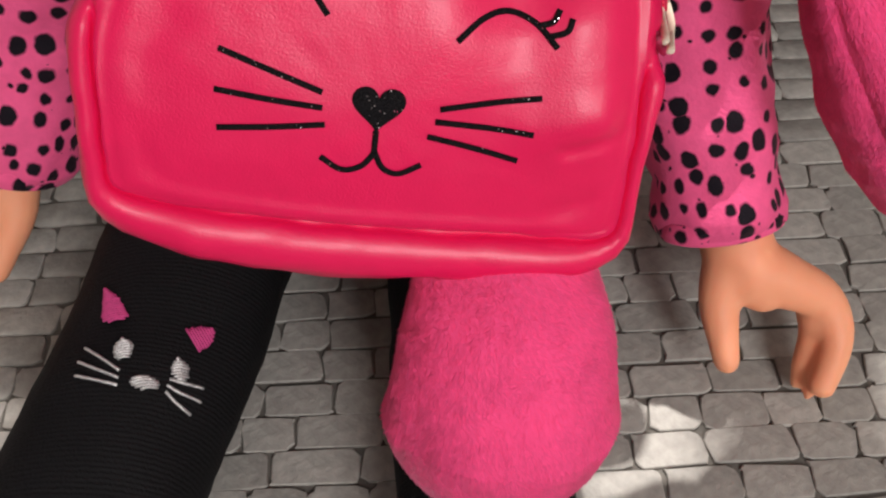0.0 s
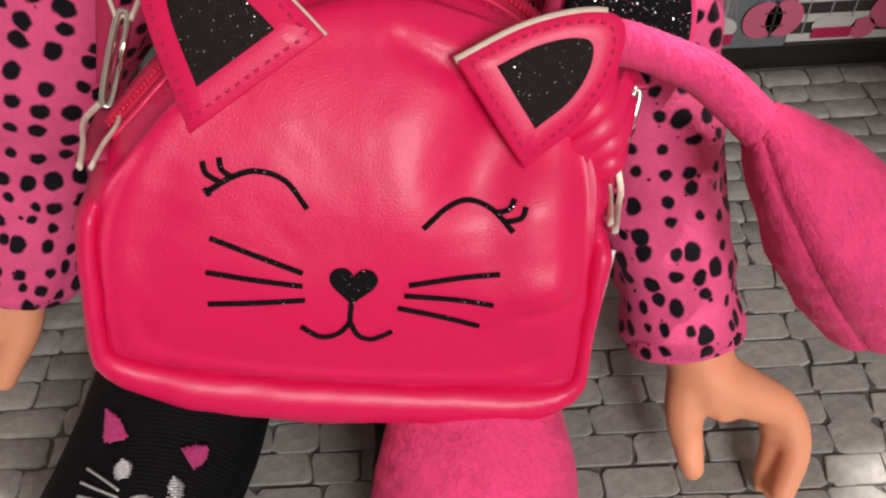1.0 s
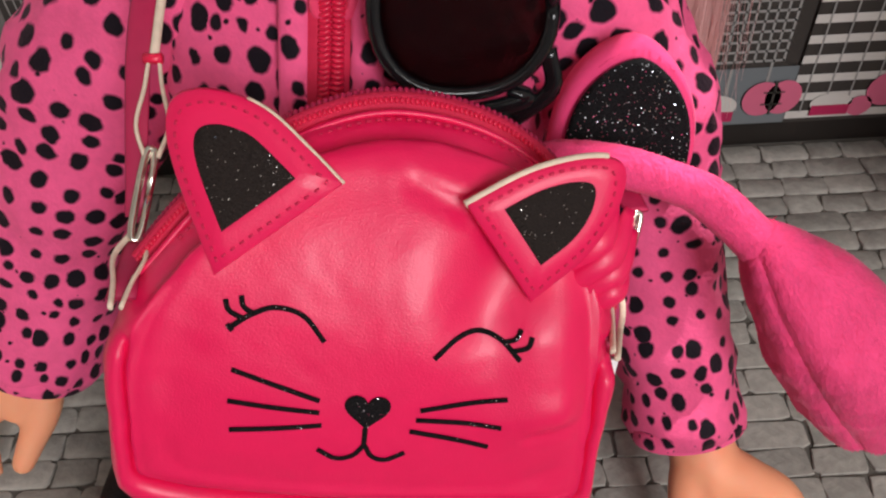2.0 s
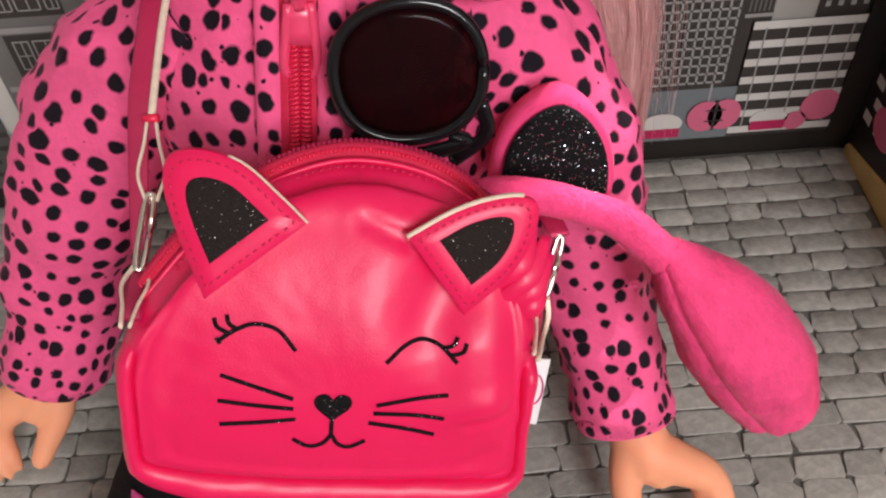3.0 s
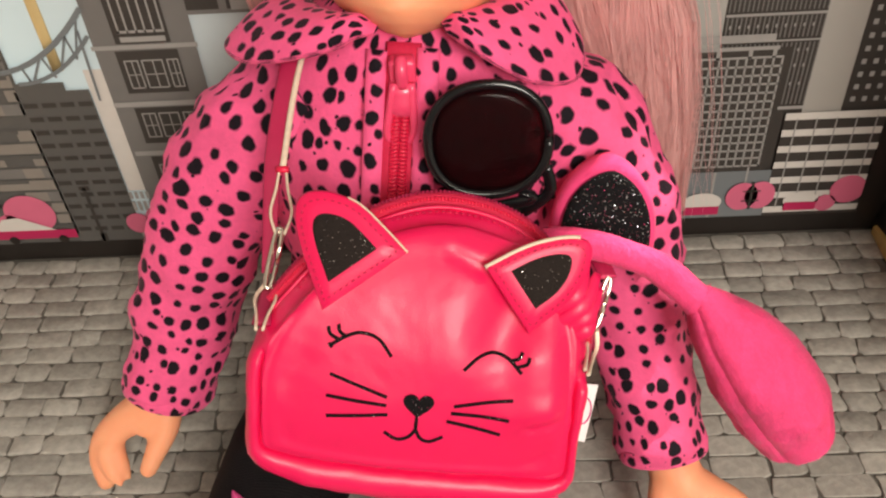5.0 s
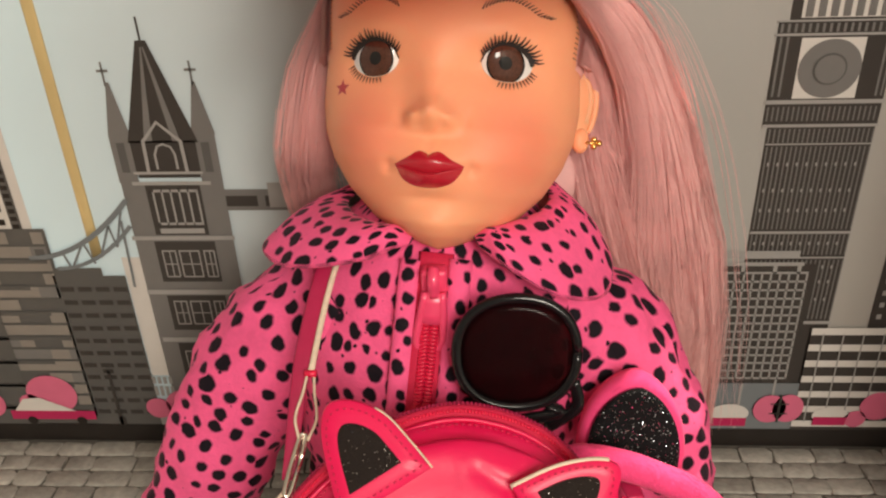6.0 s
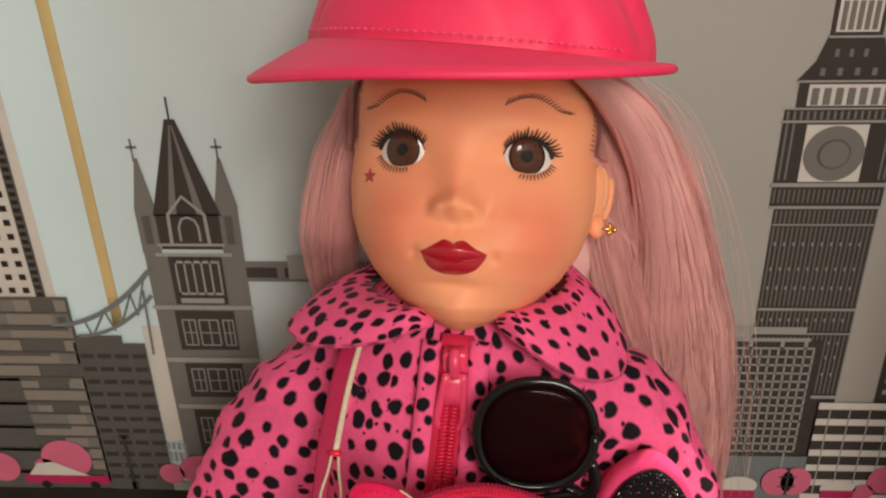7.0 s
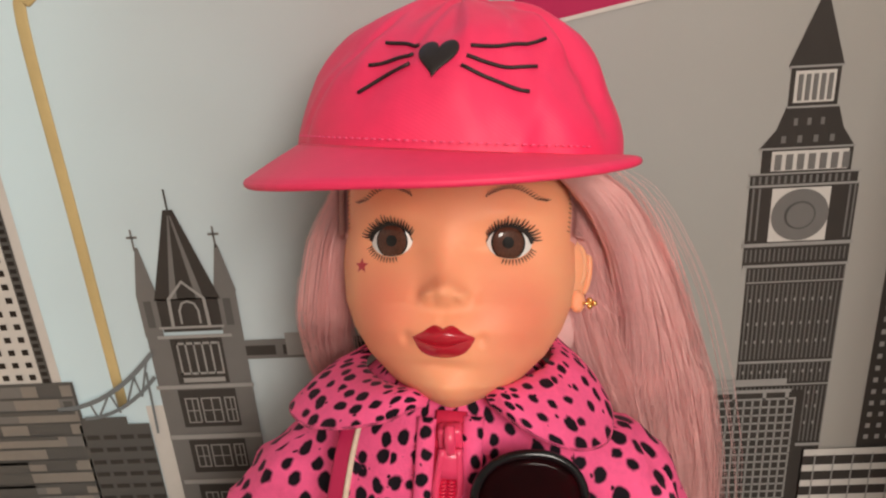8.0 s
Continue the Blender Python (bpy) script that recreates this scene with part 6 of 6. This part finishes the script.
def brim_mesh():
    n, rows = 56, 8
    grid = []
    for i in range(n + 1):
        a = radians(-84 + 156 * i / n)
        inner = CC + CX * (CA * math.sin(a)) + CF * (CB * math.cos(a)) + CU * (0.006 + 0.030 * max(0.0, math.cos(a)))
        d = Vector((CX.x * math.sin(a) * 0.8 + CF.x * math.cos(a), CX.y * math.sin(a) * 0.8 + CF.y * math.cos(a), 0)).normalized()
        ext = 0.20 * max(0.0, math.cos(a)) ** 0.5 + 0.03 * (1 - 0.8 * max(0.0, math.sin(a)))
        ext += 0.06 * max(0.0, -math.sin(a)) * max(0.0, math.cos(a)) ** 0.4
        dip = 0.014 - 0.016 * math.sin(a) + (0.108 - 0.022 * math.cos(a)) * max(0.0, -math.sin(a)) ** 1.5 * max(0.0, abs(math.cos(a))) ** 0.25 - 0.025 * max(0.0, math.sin(a))
        line = []
        for k in range(rows + 1):
            s = k / rows
            line.append(inner + d * ext * s + CU * (0.012 * max(0.0, math.cos(a)) * s) + Vector((0, 0, -dip * s - 0.012 * s * s)))
        grid.append(line)
    rings = []
    for line in grid:
        th = 0.009
        rings.append([p + Vector((0, 0, th)) for p in line] + [line[-1] + (line[-1] - line[-2]).normalized() * 0.01] + [p - Vector((0, 0, th)) for p in reversed(line)])
    bm = bmesh.new()
    ring_faces(bm, rings)
    return bm, [line[-1] for line in grid], [line[0] for line in grid]


brim_bm, brim_edge, brim_root = brim_mesh()
brim = part("brim", brim_bm, CAP_CLOTH, cap)
part("brim_piping", tube([p + Vector((0, 0, -0.008)) for p in brim_edge], 0.015, 8, 1), CAP_CLOTH, brim)
part("seam_stitching", joined(*[tube([brim_root[i] + CU * 0.035 + CF * 0.02, brim_root[i].lerp(brim_root[i + 1], 0.55) + CU * 0.035 + CF * 0.02], 0.0028, 5, 1) for i in range(3, 53)]), CAP_THREAD, crown)


def on_crown(x, z, lift=0.006):
    """A point of the crown's front by its offset from the middle and its height over the band."""
    h = math.asin(min(0.99, (max(z, 0.0) / 0.56) ** (1 / 1.05))) * 2 / math.pi
    r = math.cos(h * math.pi / 2) ** 0.8
    t = math.asin(max(-0.99, min(0.99, x / (CA * r))))
    p = crown_point(t, h)
    fold = crown_fold(t, h)
    return p + (p - CC).normalized() * (fold + lift)


def cap_line(points, r=0.0065):
    p = smoothed([Vector((x, 0, z)) for x, z in points], 5)
    return tube([on_crown(q.x, q.z) for q in p], r, 8, 1)


heart = []
for k in range(40):
    t = 2 * math.pi * k / 40
    heart.append((0.0040 * 16 * math.sin(t) ** 3 + 0.051, 0.0041 * (13 * math.cos(t) - 5 * math.cos(2 * t) - 2 * math.cos(3 * t) - math.cos(4 * t)) + 0.325))
part("nose", plate(heart, lambda x, z, h: on_crown(x, z, 0.004 + h), 0.008, 0.05), LASH, crown, "black satin-stitched heart nose")
for line in ([(-0.09, 0.32), (-0.16, 0.335), (-0.235, 0.34)], [(-0.095, 0.285), (-0.18, 0.275), (-0.265, 0.255)], [(-0.095, 0.25), (-0.2, 0.215), (-0.285, 0.165)], [(0.10, 0.295), (0.2, 0.31), (0.31, 0.325)], [(0.095, 0.265), (0.2, 0.25), (0.315, 0.245)], [(0.085, 0.235), (0.2, 0.2), (0.31, 0.165)]):
    part("whisker", cap_line([(x * 0.95 + 0.052, z + 0.058 + 0.03 * x) for x, z in line]), LASH, crown, "black stitched whisker")

# ---- sunglasses hanging on the jacket ----
shades = thing("sunglasses", (0.44, -1.5, 1.65), "black plastic doll sunglasses with dark lenses, hung on the jacket", "sunglasses")
SC = Vector((0.44, -1.53, 1.87))
SN = Vector((0.05, -0.93, 0.36)).normalized()
SX = Vector((0.99, 0.05, 0.0))
SX = (SX - SN * SX.dot(SN)).normalized()
SZ = SX.cross(SN) * -1
if SZ.z < 0:
    SZ = -SZ


def rim(r, h, n=40):
    out = []
    for k in range(n + 1):
        t = 2 * math.pi * k / n
        c, s = math.cos(t), math.sin(t)
        rr = r / (abs(c / 1.0) ** 2.25 + abs(s / 0.93) ** 2.25) ** (1 / 2.25)
        out.append(SC + SX * rr * c + SZ * rr * s + SN * h)
    return out


part("rim", tube(rim(0.203, 0.0), 0.018, 14, 1), BLACK_PLASTIC, shades)
lens = bmesh.new()
ring_faces(lens, [[SC + (p - SC) * s + SN * 0.008 * (1 - s * s) for p in rim(0.199, 0.004)[:-1]] for s in (1, 0.8, 0.6, 0.4, 0.2, 0.05)])
part("lens", lens, SMOKE, shades)
part("temple_arm", tube([SC + SX * 0.1 - SZ * 0.19 - SN * 0.02, SC + SX * 0.14 - SZ * 0.22 - SN * 0.01, SC - SX * 0.06 - SZ * 0.25 - SN * 0.02, SC - SX * 0.2 - SZ * 0.22 - SN * 0.03], 0.024, 10, 5, squash=0.6), BLACK_PLASTIC, shades)
part("temple_arm", tube([SC + SX * 0.19 - SZ * 0.1, SC + SX * 0.2 - SZ * 0.2 - SN * 0.01, SC + SX * 0.1 - SZ * 0.28 - SN * 0.03], 0.022, 10, 5, squash=0.6), BLACK_PLASTIC, shades)

# ---- cobbles of the floor sheet ----
random.seed(21)


def cobble_mesh(w, d, k):
    random.seed(100 + k)
    out = []
    cr = 0.022
    for cxs, cys, a0 in ((1, 1, 0), (-1, 1, 90), (-1, -1, 180), (1, -1, 270)):
        c = cr * random.uniform(0.7, 1.5)
        for j in range(3):
            a = radians(a0 + 45 * j)
            out.append((cxs * (w / 2 - c) + c * math.cos(a) + random.uniform(-0.008, 0.008), cys * (d / 2 - c) + c * math.sin(a) + random.uniform(-0.007, 0.007)))
    bm = bmesh.new()
    lo = [bm.verts.new((x, y, -0.012)) for x, y in out]
    mid = [bm.verts.new((x, y, -0.003)) for x, y in out]
    hi = [bm.verts.new((x * 0.965, y * 0.945, 0.0)) for x, y in out]
    m = len(out)
    for j in range(m):
        i2 = (j + 1) % m
        bm.faces.new((lo[j], lo[i2], mid[i2], mid[j]))
        bm.faces.new((mid[j], mid[i2], hi[i2], hi[j]))
    bm.faces.new(hi)
    me = bpy.data.meshes.new("cobble")
    for v in bm.verts:
        v.co *= U
    bmesh.ops.recalc_face_normals(bm, faces=bm.faces)
    bm.to_mesh(me)
    bm.free()
    me.materials.append(STONE)
    return me


PITCH = 0.1175
WIDTHS = [0.165, 0.185, 0.205, 0.225, 0.25, 0.275]
shapes = [(w, cobble_mesh(w - 0.006, PITCH - 0.005, k * 3 + j)) for k, w in enumerate(WIDTHS) for j in range(3)]
spots = []
y = -0.03 - PITCH / 2
random.seed(5)
while y > YF + 0.1:
    x = X0 + 0.03 + random.uniform(0, 0.12)
    while x < X1 - 0.1:
        fits = [s for s in shapes if x + s[0] < X1 + 0.05] or shapes[:3]
        w, me = random.choice(fits)
        spots.append((x + w / 2, y + random.uniform(-0.004, 0.004), me, w))
        x += w
    y -= PITCH
spots.sort(key=lambda s: (s[0] - 0.8) ** 2 * 0.7 + (s[1] + 2.3) ** 2)
for x, y, me, w in spots[:300]:
    ob = new("cobble", me)
    ob.parent = base
    ob.location = (x * U, y * U, random.uniform(-0.00015, 0.00015))
rest = bmesh.new()
for x, y, me, w in spots[300:]:
    start = len(rest.verts)
    rest.from_mesh(me)
    rest.verts.ensure_lookup_table()
    for v in rest.verts[start:]:
        v.co += Vector((x * U, y * U, 0))
for v in rest.verts:
    v.co /= U
tagged(part("cobbles", rest, STONE, base), kind="stuff")
